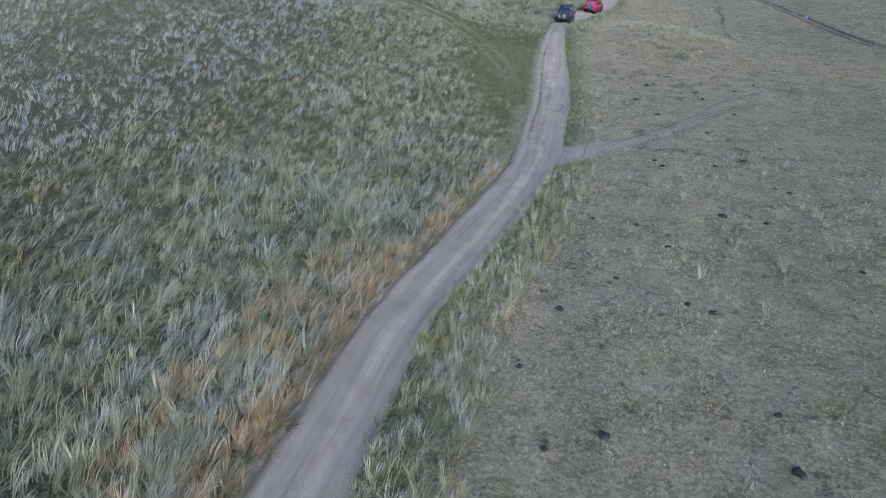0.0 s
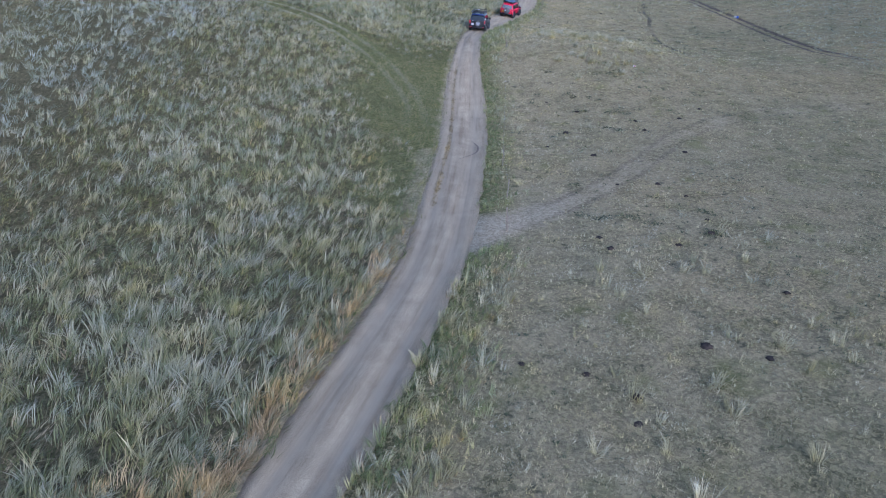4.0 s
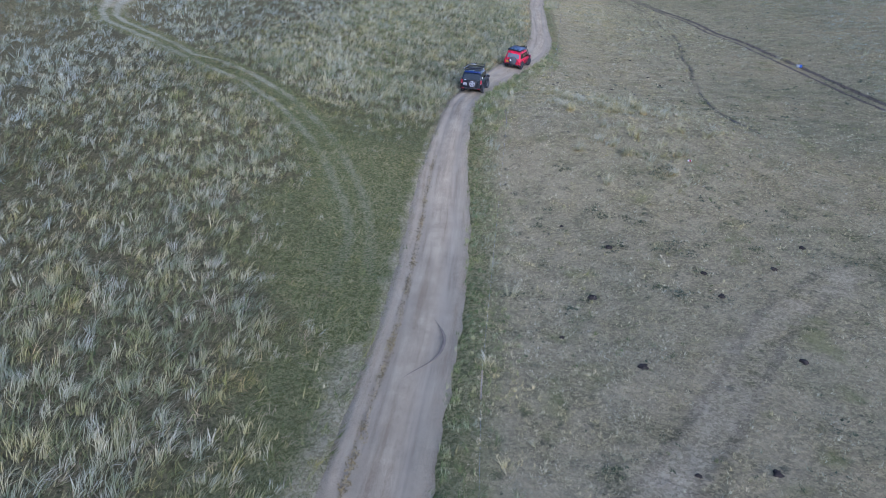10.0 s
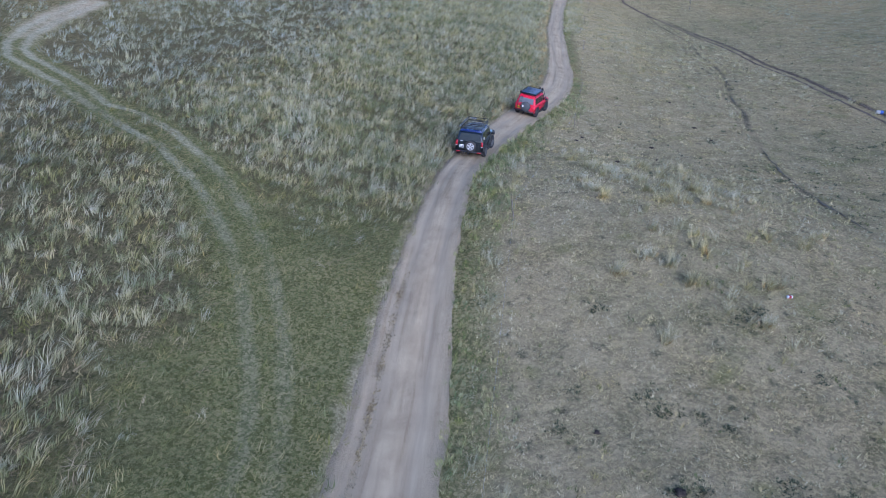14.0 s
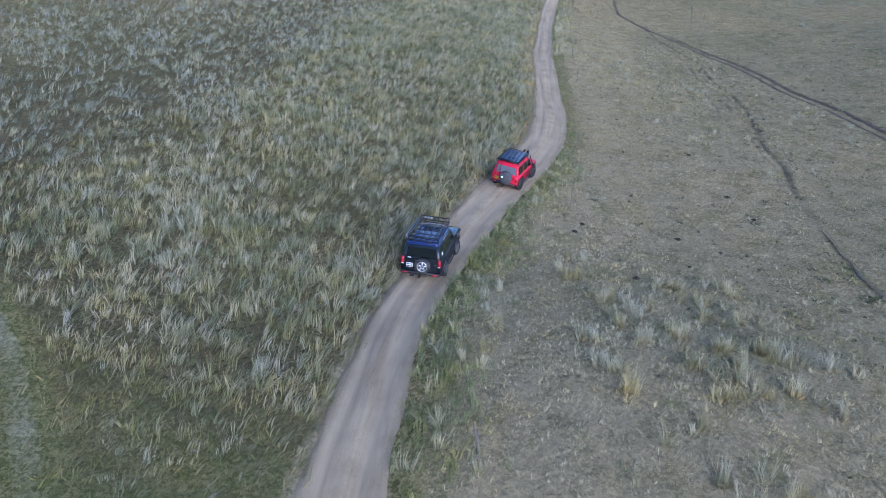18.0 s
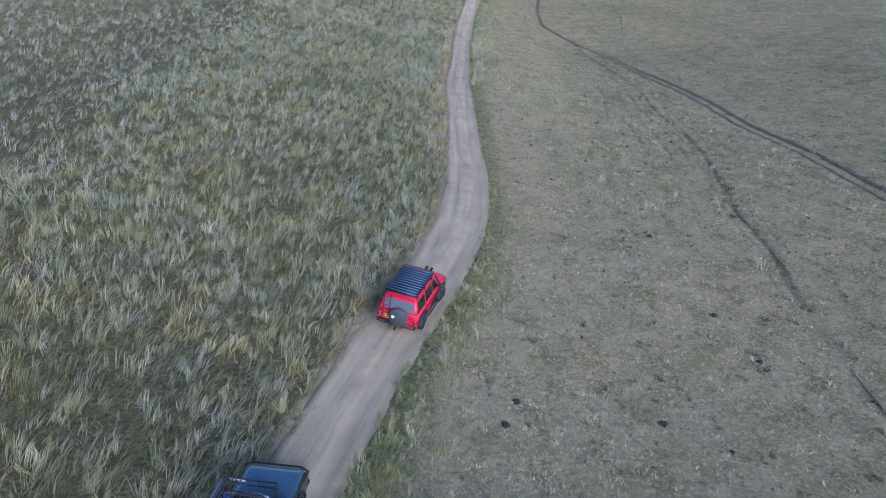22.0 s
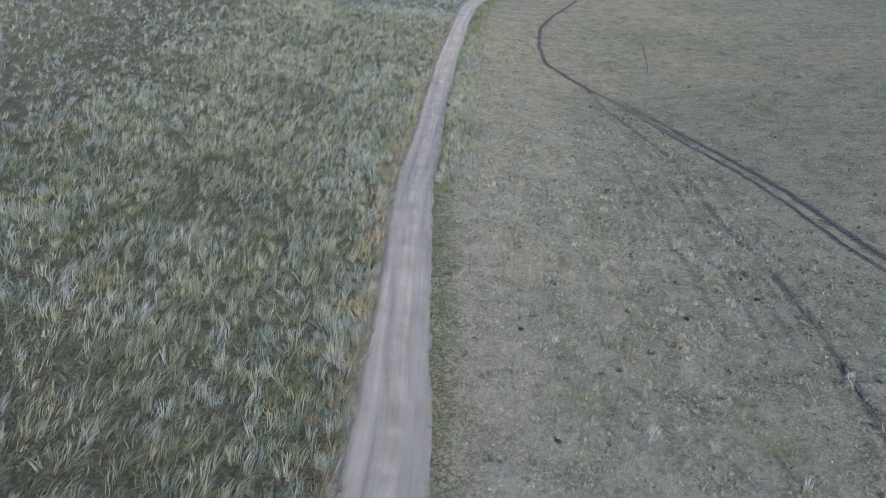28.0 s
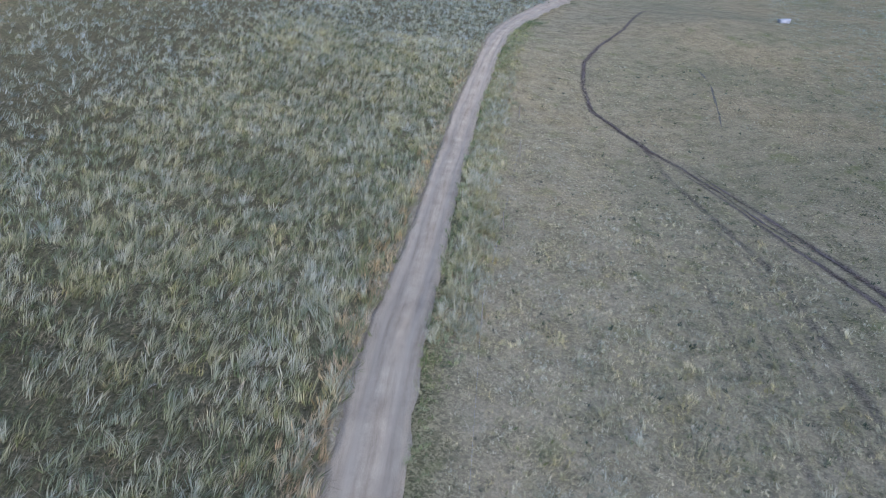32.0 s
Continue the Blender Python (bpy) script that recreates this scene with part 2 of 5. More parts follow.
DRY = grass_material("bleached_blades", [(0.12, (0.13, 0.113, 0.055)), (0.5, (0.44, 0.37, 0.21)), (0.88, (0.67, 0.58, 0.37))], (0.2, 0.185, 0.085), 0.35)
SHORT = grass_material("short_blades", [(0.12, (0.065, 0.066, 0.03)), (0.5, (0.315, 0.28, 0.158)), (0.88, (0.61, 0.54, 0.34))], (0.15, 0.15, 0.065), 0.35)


def earth(name, dark, light, rough, scale):
    m, nt, b = mat(name)
    n = noise_of(nt, scale, 6, 0.7)
    nt.links.new(ramp(nt, n, [(0.3, dark), (0.72, light)]), b.inputs["Base Color"])
    b.inputs["Roughness"].default_value = rough
    b.inputs["Specular IOR Level"].default_value = 0.1
    bump(nt, b, n, 0.8, 0.04)
    return m


MUDDY = earth("churned_mud", (0.075, 0.058, 0.043), (0.21, 0.168, 0.125), 0.85, 5.0)
OLDMUD = earth("dried_rut_mud", (0.075, 0.066, 0.046), (0.20, 0.175, 0.125), 0.85, 5.0)
# dark blades for real weeds and for the shade of pits in the turf
WEED_PIT_SHADE = grass_material("weed_pit_shade", [(0.1, (0.04, 0.047, 0.022)), (0.6, (0.085, 0.092, 0.045)), (0.9, (0.14, 0.135, 0.07))], (0.03, 0.04, 0.012), 0.4)
SCUFF = earth("scuffed_earth", (0.15, 0.12, 0.085), (0.27, 0.22, 0.16), 0.95, 6.0)
DUNG = earth("dried_dung", (0.02, 0.016, 0.013), (0.075, 0.06, 0.048), 0.9, 14.0)
POSTWOOD = earth("weathered_wood", (0.11, 0.092, 0.068), (0.27, 0.235, 0.18), 0.85, 18.0)


# relief of the land
BASE = (-1.089, -3.016, 0.702, 1.644, -2.761, 2.401)
# knolls and hollows: x, y, radius, height
KNOLLS = [
    (24, 76, 8, 1.88),
    (60, 160, 12, -1.30),
    (12, 118, 12, 0.93),
    (0, 88, 8, 0.70),
    (30, 136, 8, 0.67),
    (12, 64, 8, -0.80),
    (-12, 40, 8, -0.78),
    (84, 208, 12, 1.57),
    (54, 202, 8, 0.69),
    (0, 46, 8, -0.50),
    (54, 136, 8, -0.44),
    (48, 100, 8, -0.24),
    (36, 172, 8, -0.69),
    (54, 178, 8, -0.60),
    (84, 214, 12, 1.44),
    (-12, 76, 8, 0.80),
    (0, 106, 8, 0.47),
    (12, 136, 8, 0.53),
    (42, 70, 8, 0.76),
    (24, 82, 8, 0.80),
    (18, 34, 8, 0.45),
    (30, 58, 8, 0.43),
]


def relief(x, y):
    """Height of the land: rising to the west, a hollow along the track, low pasture to the east."""
    u = np.clip((np.asarray(x, float) - 10) / 30, -1.4, 3.2)
    v = np.clip((np.asarray(y, float) - 80) / 60, -1.2, 2.9)
    z = BASE[0] + BASE[1] * u + BASE[2] * v + BASE[3] * u * u + BASE[4] * u * v + BASE[5] * v * v
    for kx, ky, r, h in KNOLLS:
        z = z + h * np.exp(-((x - kx) ** 2 + (y - ky) ** 2) / (2 * r * r))
    return z


# centre line of the earth track: y, x, width
TRACK = np.array([
    (-60, -20.5, 2.3), (17.5, -2.2, 2.2), (20.5, -1.4, 2.1), (25.5, 0.8, 2.4), (31.4, 3.2, 2.7), (37.2, 5.4, 2.6), (43.6, 7, 2.9), (55.6, 9.5, 3.1), (65.6, 11.1, 3.2), (70, 11.65, 2.9), (75, 12.5, 2.4), (83.2, 14.2, 2.1), (86.6, 15.1, 2.1), (93.4, 17.8, 2.3), (97.6, 19.7, 2.4), (100.9, 21.4, 2.6), (106.6, 24.65, 2.65), (111.2, 26.8, 2.65), (115.7, 28.25, 2.6), (119.4, 29.2, 2.6), (122.9, 29.8, 2.4), (129.2, 31.07, 2.2), (142, 33.45, 2.25), (154.1, 36.5, 2.0), (164, 38.85, 2.05), (178, 42.6, 2.1), (194.9, 48.1, 2), (205.3, 51.8, 2.2), (214, 55.6, 2.5), (224, 61.4, 2.8), (236, 69.2, 3), (300, 112, 3)])


def smooth_rows(rows, step):
    """A smooth line through rows, sampled evenly along its first column."""
    at = np.arange(rows[0, 0], rows[-1, 0], step)
    soft = np.linspace(-2.4, 2.4, 7)
    w = np.exp(-soft ** 2 / 2.5)
    return at, [sum(wk * np.interp(at + k, rows[:, 0], rows[:, c]) for wk, k in zip(w, soft)) / w.sum() for c in range(1, rows.shape[1])]


TRACK_Y, (TRACK_X, TRACK_W) = smooth_rows(TRACK, 0.25)
TRACK_SLOPE = np.gradient(TRACK_X, TRACK_Y)


def beside(x, y):
    """Metres to the right of the track's centre line."""
    return (x - np.interp(y, TRACK_Y, TRACK_X)) / np.sqrt(1 + np.interp(y, TRACK_Y, TRACK_SLOPE) ** 2)


def track_half(y):
    return np.interp(y, TRACK_Y, TRACK_W) / 2


def lumps(x, y):
    """Small unevenness of the turf."""
    return 0.045 * np.sin(1.7 * x + 0.6 * y) * np.sin(0.9 * y - 0.5 * x + 1) + 0.025 * np.sin(2.9 * x - 1.3 * y + 2) * np.sin(2.3 * y + 0.4 * x)


def land(x, y):
    return relief(x, y) + lumps(x, y)


def near_line(x, y, line):
    """Metres to the nearest point of a line of (x, y) points."""
    best = np.full(np.shape(x), 1e9)
    for (ax, ay), (bx, by) in zip(line[:-1], line[1:]):
        dx, dy = bx - ax, by - ay
        s = np.clip(((x - ax) * dx + (y - ay) * dy) / (dx * dx + dy * dy), 0, 1)
        best = np.minimum(best, np.hypot(x - ax - s * dx, y - ay - s * dy))
    return best


RUT_WEST = [(-18.2, 114.9), (-18.8, 109.4), (-18.9, 104.5), (-18.4, 100.7), (-17.1, 98.1), (-14.4, 96.1), (-11.8, 94.1), (-9.2, 91.3), (-7.0, 89.1), (-5.0, 87.1), (-2.9, 85.5), (-1.4, 83.4), (0.2, 81.4), (1.5, 79.1), (2.5, 77.1), (3.5, 74.8), (4.1, 73.1), (4.7, 71.1), (5.2, 69.0), (5.7, 67.2), (6.0, 65.0), (6.15, 63.0), (6.0, 61.2), (5.6, 58.5)]
RUT_EAST = [(-17.0, 115.8), (-17.8, 109.0), (-17.8, 103.8), (-17.0, 100.3), (-15.8, 98.8), (-13.4, 97.1), (-10.6, 94.7), (-7.8, 91.3), (-5.8, 90.6), (-3.0, 88.1), (-0.5, 85.0), (1.2, 82.8), (2.2, 81.0), (3.7, 78.2), (4.7, 76.0), (5.4, 73.7), (6.2, 70.9), (6.7, 68.5), (7.1, 66.0), (7.3, 63.0), (7.2, 60.0)]
MUD = [(80.5, 226), (71, 210.7), (64.5, 202.8), (60, 195.4), (57.4, 188), (56, 181.1), (57, 177), (58, 171.5), (59.3, 167), (60.2, 161), (60.5, 152), (60.5, 146), (60, 139), (58.8, 131), (58.6, 122.5), (57.7, 115), (57, 106), (56, 98), (54.5, 89), (53.5, 81), (54.4, 74)]
MUD_SIDE = [(57.9, 172), (57, 165), (57, 158), (56.6, 151), (55.2, 145), (53.3, 138), (51.8, 130), (50.2, 124), (48, 118), (45.8, 112.6), (44.7, 107.5), (43.2, 104), (41, 97.5), (39.1, 91.5), (37.6, 85.5), (36.4, 77)]
MUD_SHORT = [(73.8, 195.4), (72.4, 187.8), (69.6, 181), (66.7, 174.4)]
MUD_FAR = [(70, 137.5), (72.8, 139.2), (76.2, 140.4), (80, 141.2), (84.8, 141.5), (90, 141.2)]
TYRE = [(9.98, 55.60), (10.21, 54.69), (10.32, 53.91), (10.06, 52.92), (9.62, 52.35), (8.92, 51.73), (8.49, 51.37)]
FORK = [(6.2, 39.4), (8.6, 40.6), (11, 41.7), (13.4, 43.2), (15.6, 45), (18, 47.1), (20.9, 50.2), (24.5, 54), (28.8, 56.6), (34.7, 58.2), (41.3, 58.5)]


def side_of_line(x, y, line):
    """Metres to a line, counted below zero on its left-hand side."""
    best, side = np.full(np.shape(x), 1e9), np.zeros(np.shape(x))
    for (ax, ay), (bx, by) in zip(line[:-1], line[1:]):
        dx, dy = bx - ax, by - ay
        s = np.clip(((x - ax) * dx + (y - ay) * dy) / (dx * dx + dy * dy), 0, 1)
        d = np.hypot(x - ax - s * dx, y - ay - s * dy)
        side = np.where(d < best, np.sign((x - ax) * dy - (y - ay) * dx), side)
        best = np.minimum(best, d)
    return best * side


def green_clearing(x, y):
    """1 on the short green sward between the old wheel ruts and the track."""
    s = beside(x, y)
    wave = 0.7 * np.sin(0.55 * y + 1) + 0.5 * np.sin(1.3 * y + 0.7 * x)
    west = np.interp(y, [42, 48, 54, 60, 66, 72, 78, 83, 88], [7.0, 5.4, 4.0, 3.4, 3.6, 3.2, 2.2, 0, -3])
    inner = np.clip((x - west + wave) / 2.2 + 0.3, 0, 1) * np.clip((82 + 1.5 * wave - y - 0.25 * x) / 7, 0, 1) * np.clip((y - 42) / 6, 0, 1)
    d = np.minimum(near_line(x, y, RUT_WEST), near_line(x, y, RUT_EAST))
    return np.where(s < 0, np.maximum(inner, np.clip((1.05 - d) / 0.5, 0, 1)), 0)


def thin_out(x, y):
    """1 in open tussock, falling to 0 on the clearing."""
    west = np.interp(y, [30, 36, 42, 48, 54, 60, 66, 72, 78, 83, 88], [40, 12, 7.0, 5.4, 4.0, 3.4, 3.6, 3.2, 2.2, 0, -3])
    wave = 1.2 * np.sin(0.35 * y + 1) + 0.8 * np.sin(0.9 * y + 0.7 * x)
    near = np.clip((west + 0.4 + wave - x) / np.interp(y, [40, 60, 80, 90], [4, 3.5, 3, 3]), 0, 1)
    open_field = np.clip((y + 0.2 * x - 74 - 1.6 * wave) / 14, 0, 1) + np.clip((40 - y) / 5, 0, 1)
    d = np.minimum(near_line(x, y, RUT_WEST), near_line(x, y, RUT_EAST))
    return np.clip(np.maximum(near, open_field), 0.03, 1) * np.clip((d - 0.5) / 0.8, 0, 1)


def step_axis(lo, hi, step, far):
    mid = np.arange(lo, hi + step, step)
    out = step * np.cumsum(1.35 ** np.arange(1, 40))
    out = out[out < far]
    return np.concatenate([lo - out[::-1], mid, mid[-1] + out])


def grid_mesh(name, xs, ys, zs, quads=None):
    """A sheet over the grid ys by xs."""
    ny, nx = zs.shape
    co = np.stack([xs, ys, zs], -1).reshape(-1, 3).astype(np.float32)
    i = np.arange(ny * nx).reshape(ny, nx)
    q = np.stack([i[:-1, :-1], i[:-1, 1:], i[1:, 1:], i[1:, :-1]], -1).reshape(-1, 4)
    return poly_mesh(name, co, q)


def poly_mesh(name, co, faces, tris=None, smooth=True):
    """A mesh from arrays of places, four-sided faces and, if given, three-sided ones."""
    me = bpy.data.meshes.new(name)
    loops = faces.ravel() if tris is None else np.concatenate([faces.ravel(), tris.ravel()])
    sizes = np.full(len(faces), 4) if tris is None else np.concatenate([np.full(len(faces), 4), np.full(len(tris), 3)])
    me.vertices.add(len(co))
    me.vertices.foreach_set("co", co.astype(np.float32).ravel())
    me.loops.add(len(loops))
    me.loops.foreach_set("vertex_index", loops.astype(np.int32))
    me.polygons.add(len(sizes))
    me.polygons.foreach_set("loop_start", np.concatenate([[0], np.cumsum(sizes)[:-1]]).astype(np.int32))
    me.polygons.foreach_set("use_smooth", np.full(len(sizes), smooth))
    me.update(calc_edges=True)
    return me


def set_value(me, name, values):
    me.attributes.new(name, "FLOAT", "POINT").data.foreach_set("value", np.asarray(values, np.float32).ravel())


# ground: one sheet to the horizon
gx, gy = np.meshgrid(step_axis(-30, 84, 0.5, 2500), step_axis(4, 216, 0.5, 2500))
side, half = beside(gx, gy), track_half(gy)
sunk = np.clip((half + 0.35 - np.abs(side)) / 0.4, 0, 1) * 0.22
gz = land(gx, gy) - sunk
for rut in (RUT_WEST, RUT_EAST):
    gz -= np.interp(gy, [60, 84], [0.02, 0.06]) * np.exp(-near_line(gx, gy, rut) ** 2 / 0.2)
for rut, d in ((MUD, 0.12), (MUD_SIDE, 0.08)):
    gz -= d * np.exp(-near_line(gx, gy, rut) ** 2 / 0.3)
me = grid_mesh("ground", gx, gy, gz)
lush = np.maximum(green_clearing(gx, gy), np.clip((1.9 - np.abs(side - 2.0)) / 1.5, 0, 0.55) * (side > 0) * np.interp(gy, [30, 40, 75, 88, 108, 118], [0.5, 1, 1, 0.45, 0.45, 0.1]))
lush = np.maximum(lush, np.where((side < 0) & (gy > 36) & (gy < 100), np.clip(1.05 - thin_out(gx, gy), 0, 0.8), 0))
fork = near_line(gx, gy, FORK)
bare = np.clip(1.5 - fork / np.interp(gx, [6, 8, 10, 13, 20, 41], [2.5, 1.75, 1.1, 0.95, 1.0, 1.2]), 0, 1) * np.interp(gx, [6, 9.5, 12, 15, 22, 41], [1, 1, 0.7, 0.42, 0.28, 0.2])
bare = np.maximum(bare, 0.62 * np.clip(1.2 - np.abs(side + half + 0.1) / 0.5, 0, 1))
bare = np.maximum(bare, np.where((gy > 33) & (gy < 54) & (side < 0), np.clip(0.65 + (side + half + 0.4) / 2.2, 0, 0.5), 0))
for rut in (RUT_WEST, RUT_EAST):
    bare = np.maximum(bare, np.interp(gy, [96, 100, 106, 112], [0, 0.4, 0.8, 0.95]) * np.exp(-near_line(gx, gy, rut) ** 2 / np.interp(gy, [98, 108], [0.16, 0.6])))
set_value(me, "rut_west", side_of_line(gx, gy, RUT_WEST))
set_value(me, "rut_east", side_of_line(gx, gy, RUT_EAST))
set_value(me, "rut_worn", np.interp(gy, [57, 62, 70, 76, 84, 104], [0, 0.22, 0.32, 0.45, 1, 1]))
set_value(me, "mud_side", side_of_line(gx, gy, MUD_SIDE))
set_value(me, "mud_worn", np.interp(gy, [76, 80, 89, 94, 99, 104, 172, 176], [0, 0.7, 0.7, 0.12, 0.25, 0.85, 0.9, 0]))
set_value(me, "furrowed", np.interp(gy, [118, 126, 148, 158], [0, 1, 1, 0]))
set_value(me, "mud_line", side_of_line(gx, gy, MUD))
set_value(me, "mud_pair", np.interp(gy, [74, 80, 150, 172], [0, 0.95, 0.9, 0.0]))
set_value(me, "mud_single", np.interp(gy, [158, 172, 200, 226], [0, 0.95, 0.95, 0.6]))
set_value(me, "fork_side", side_of_line(gx, gy, FORK))
set_value(me, "fork_worn", np.interp(gx, [8, 10.5, 14, 22, 40], [0, 0.3, 0.95, 0.85, 0.45]))
# where the darkened gap tone lies, fading out far from the track
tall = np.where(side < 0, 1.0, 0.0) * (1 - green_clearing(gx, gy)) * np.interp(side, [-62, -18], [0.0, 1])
set_value(me, "lush", lush)
set_value(me, "bare", bare)
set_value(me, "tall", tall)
set_value(me, "dry", np.interp(side, [1.7, 3.2, 16, 45, 90], [0, 1, 0.8, 0.45, 0.3]) * np.interp(gy, [25, 45, 140, 190], [0.7, 0.9, 1, 0.7]))
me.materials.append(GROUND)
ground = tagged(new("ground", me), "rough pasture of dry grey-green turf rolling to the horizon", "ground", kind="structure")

# road: packed earth with two wheel ruts
cols = np.array([-1.45, -1.12, -1.0, -0.86, -0.7, -0.55, -0.4, -0.2, 0, 0.2, 0.4, 0.55, 0.7, 0.86, 1.0, 1.12, 1.45])
deep = np.array([-0.30, -0.06, 0.0, 0.0, -0.03, -0.06, -0.04, 0.005, 0.015, 0.005, -0.04, -0.06, -0.03, 0.0, 0.0, -0.06, -0.30])
ragged = np.array([[0.03 * math.sin(1.3 * y + 9 * s) + 0.10 * noise.noise((0.9 * y, 7.0 * s, 0)) + 0.09 * noise.noise((3.4 * y, 3.0 * s, 5)) for s in (-1, 1)] for y in TRACK_Y])
hw = TRACK_W[:, None] / 2 * np.ones_like(cols) + np.where(cols < 0, ragged[:, :1], ragged[:, 1:]) * (np.abs(cols) > 0.8)
nx_, ny_ = 1 / np.sqrt(1 + TRACK_SLOPE ** 2), -TRACK_SLOPE / np.sqrt(1 + TRACK_SLOPE ** 2)
off = hw * cols
rx_, ry_ = TRACK_X[:, None] + nx_[:, None] * off, TRACK_Y[:, None] + ny_[:, None] * off
rz_ = relief(rx_, ry_) - 0.02 + deep + 0.02 * np.sin(0.8 * ry_ + 3 * rx_)
me = grid_mesh("road", rx_, ry_, rz_)
set_value(me, "rut", np.exp(-((np.abs(cols) - 0.55) / 0.22) ** 2)[None, :] * np.ones_like(rx_))
set_value(me, "across", off)
set_value(me, "along", np.cumsum(np.hypot(1, TRACK_SLOPE) * 0.25)[:, None] * np.ones_like(rx_))
set_value(me, "edge", np.clip((np.abs(cols) - 0.78) / 0.25, 0, 1)[None, :] * np.ones_like(rx_))
me.materials.append(ROAD)
road = tagged(new("road", me), "single lane of packed pale earth with two wheel ruts", "road", kind="structure")


# grass in clumps, bent by the wind
def clumps(name, material, px, py, blades, length, width, spread, wind, wild, flat, rng, simple=False, pale=0.5):
    """One mesh of grass clumps at px, py: blades each, of that length, leaning with the wind."""
    n = len(px)
    pz = land(px, py) - 0.03
    clump_long = length * rng.uniform(0.65, 1.25, n)
    lean = wind + 0.5 * np.sin(0.23 * px + 0.11 * py) * np.sin(0.17 * py - 0.09 * px + 2) + rng.normal(0, 0.35, n)
    flat = (np.asarray(flat) + np.zeros(n))[:, None]
    shape = (n, blades)
    # blades hang together in locks that fan out from the foot
    lock = np.arange(blades) % max(2, blades // 5)
    many = (n, lock.max() + 1)
    lock_r, lock_a = (spread * np.sqrt(rng.uniform(0, 1, many)) * rng.uniform(0.7, 1.4, n)[:, None])[:, lock], rng.uniform(0, 2 * np.pi, many)[:, lock]
    lock_turn, lock_long, lock_bend = rng.normal(0, wild, many)[:, lock], rng.uniform(0.7, 1.1, many)[:, lock], rng.normal(0, 0.14, many)[:, lock]
    a = lean[:, None] + lock_turn + rng.normal(0, 0.3 * wild, shape)
    x0 = px[:, None] + lock_r * np.cos(lock_a) + rng.normal(0, 0.22 * spread, shape)
    y0 = py[:, None] + lock_r * np.sin(lock_a) + rng.normal(0, 0.22 * spread, shape)
    z0 = np.broadcast_to(pz[:, None], shape)
    ln = clump_long[:, None] * lock_long * rng.uniform(0.75, 1.1, shape)
    bend = np.clip(flat + lock_bend + rng.normal(0, 0.07, shape), 0.05, 0.98)
    dx, dy = np.cos(a) + 0.55 * lock_r / spread * np.cos(lock_a), np.sin(a) + 0.55 * lock_r / spread * np.sin(lock_a)
    dl = np.maximum(np.hypot(dx, dy), 0.2)
    dx, dy = dx / dl, dy / dl
    turn, start = 1.55 * bend, 0.15 + 0.45 * bend
    mx, mz = (np.cos(start) - np.cos(start + turn / 2)) / turn, (np.sin(start + turn / 2) - np.sin(start)) / turn
    tx, tz = (np.cos(start) - np.cos(start + turn)) / turn, np.maximum((np.sin(start + turn) - np.sin(start)) / turn, 0.05)
    tone = np.clip((pale + rng.normal(0, 0.25, n))[:, None] + rng.normal(0, 0.12, many)[:, lock], 0, 1).ravel()
    w = width * rng.uniform(0.6, 1.3, shape)
    wx, wy = -dy * w / 2, dx * w / 2
    tw = rng.normal(0, 0.5, shape)
    wx, wy = wx + dx * w * tw * 0.5, wy + dy * w * tw * 0.5
    if simple:
        co = np.stack([np.stack([x0 - wx, y0 - wy, z0], -1), np.stack([x0 + wx, y0 + wy, z0], -1), np.stack([x0 + dx * ln * tx, y0 + dy * ln * tx, z0 + ln * tz], -1)], 2).reshape(-1, 3)
        me = poly_mesh(name, co, np.zeros((0, 4), int), np.arange(n * blades * 3).reshape(-1, 3))
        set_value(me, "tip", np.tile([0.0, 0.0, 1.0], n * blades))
        set_value(me, "tone", np.repeat(tone, 3))
        me.materials.append(material)
        return new(name, me)
    co = np.stack([
        np.stack([x0 - wx, y0 - wy, z0], -1), np.stack([x0 + wx, y0 + wy, z0], -1),
        np.stack([x0 + dx * ln * mx + wx * 0.85, y0 + dy * ln * mx + wy * 0.85, z0 + ln * mz], -1),
        np.stack([x0 + dx * ln * mx - wx * 0.85, y0 + dy * ln * mx - wy * 0.85, z0 + ln * mz], -1),
        np.stack([x0 + dx * ln * tx, y0 + dy * ln * tx, z0 + ln * tz], -1)], 2).reshape(-1, 3)
    i = np.arange(n * blades) * 5
    me = poly_mesh(name, co, np.stack([i, i + 1, i + 2, i + 3], -1), np.stack([i + 3, i + 2, i + 4], -1))
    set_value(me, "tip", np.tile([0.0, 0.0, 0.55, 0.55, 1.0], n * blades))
    set_value(me, "tone", np.repeat(tone, 5))
    me.materials.append(material)
    return new(name, me)


def scatter(n, s_lo, s_hi, y_lo, y_hi, rng):
    """n places in a band beside the track."""
    y = rng.uniform(y_lo, y_hi, n)
    s = rng.uniform(s_lo, s_hi, n)
    return np.interp(y, TRACK_Y, TRACK_X) + s, y


rng = np.random.default_rng(4)
WIND = radians(50)

x, y = scatter(22500, -27, -0.9, -4, 200, rng)
keep = (beside(x, y) < -track_half(y) - 0.4) & (rng.uniform(0, 1, len(x)) < np.interp(y, [30, 45, 74, 84], [1, 0.78, 0.78, 1]) * thin_out(x, y) ** 1.1 * np.interp(beside(x, y), [-27, -16], [0, 1]))
x, y = x[keep], y[keep]
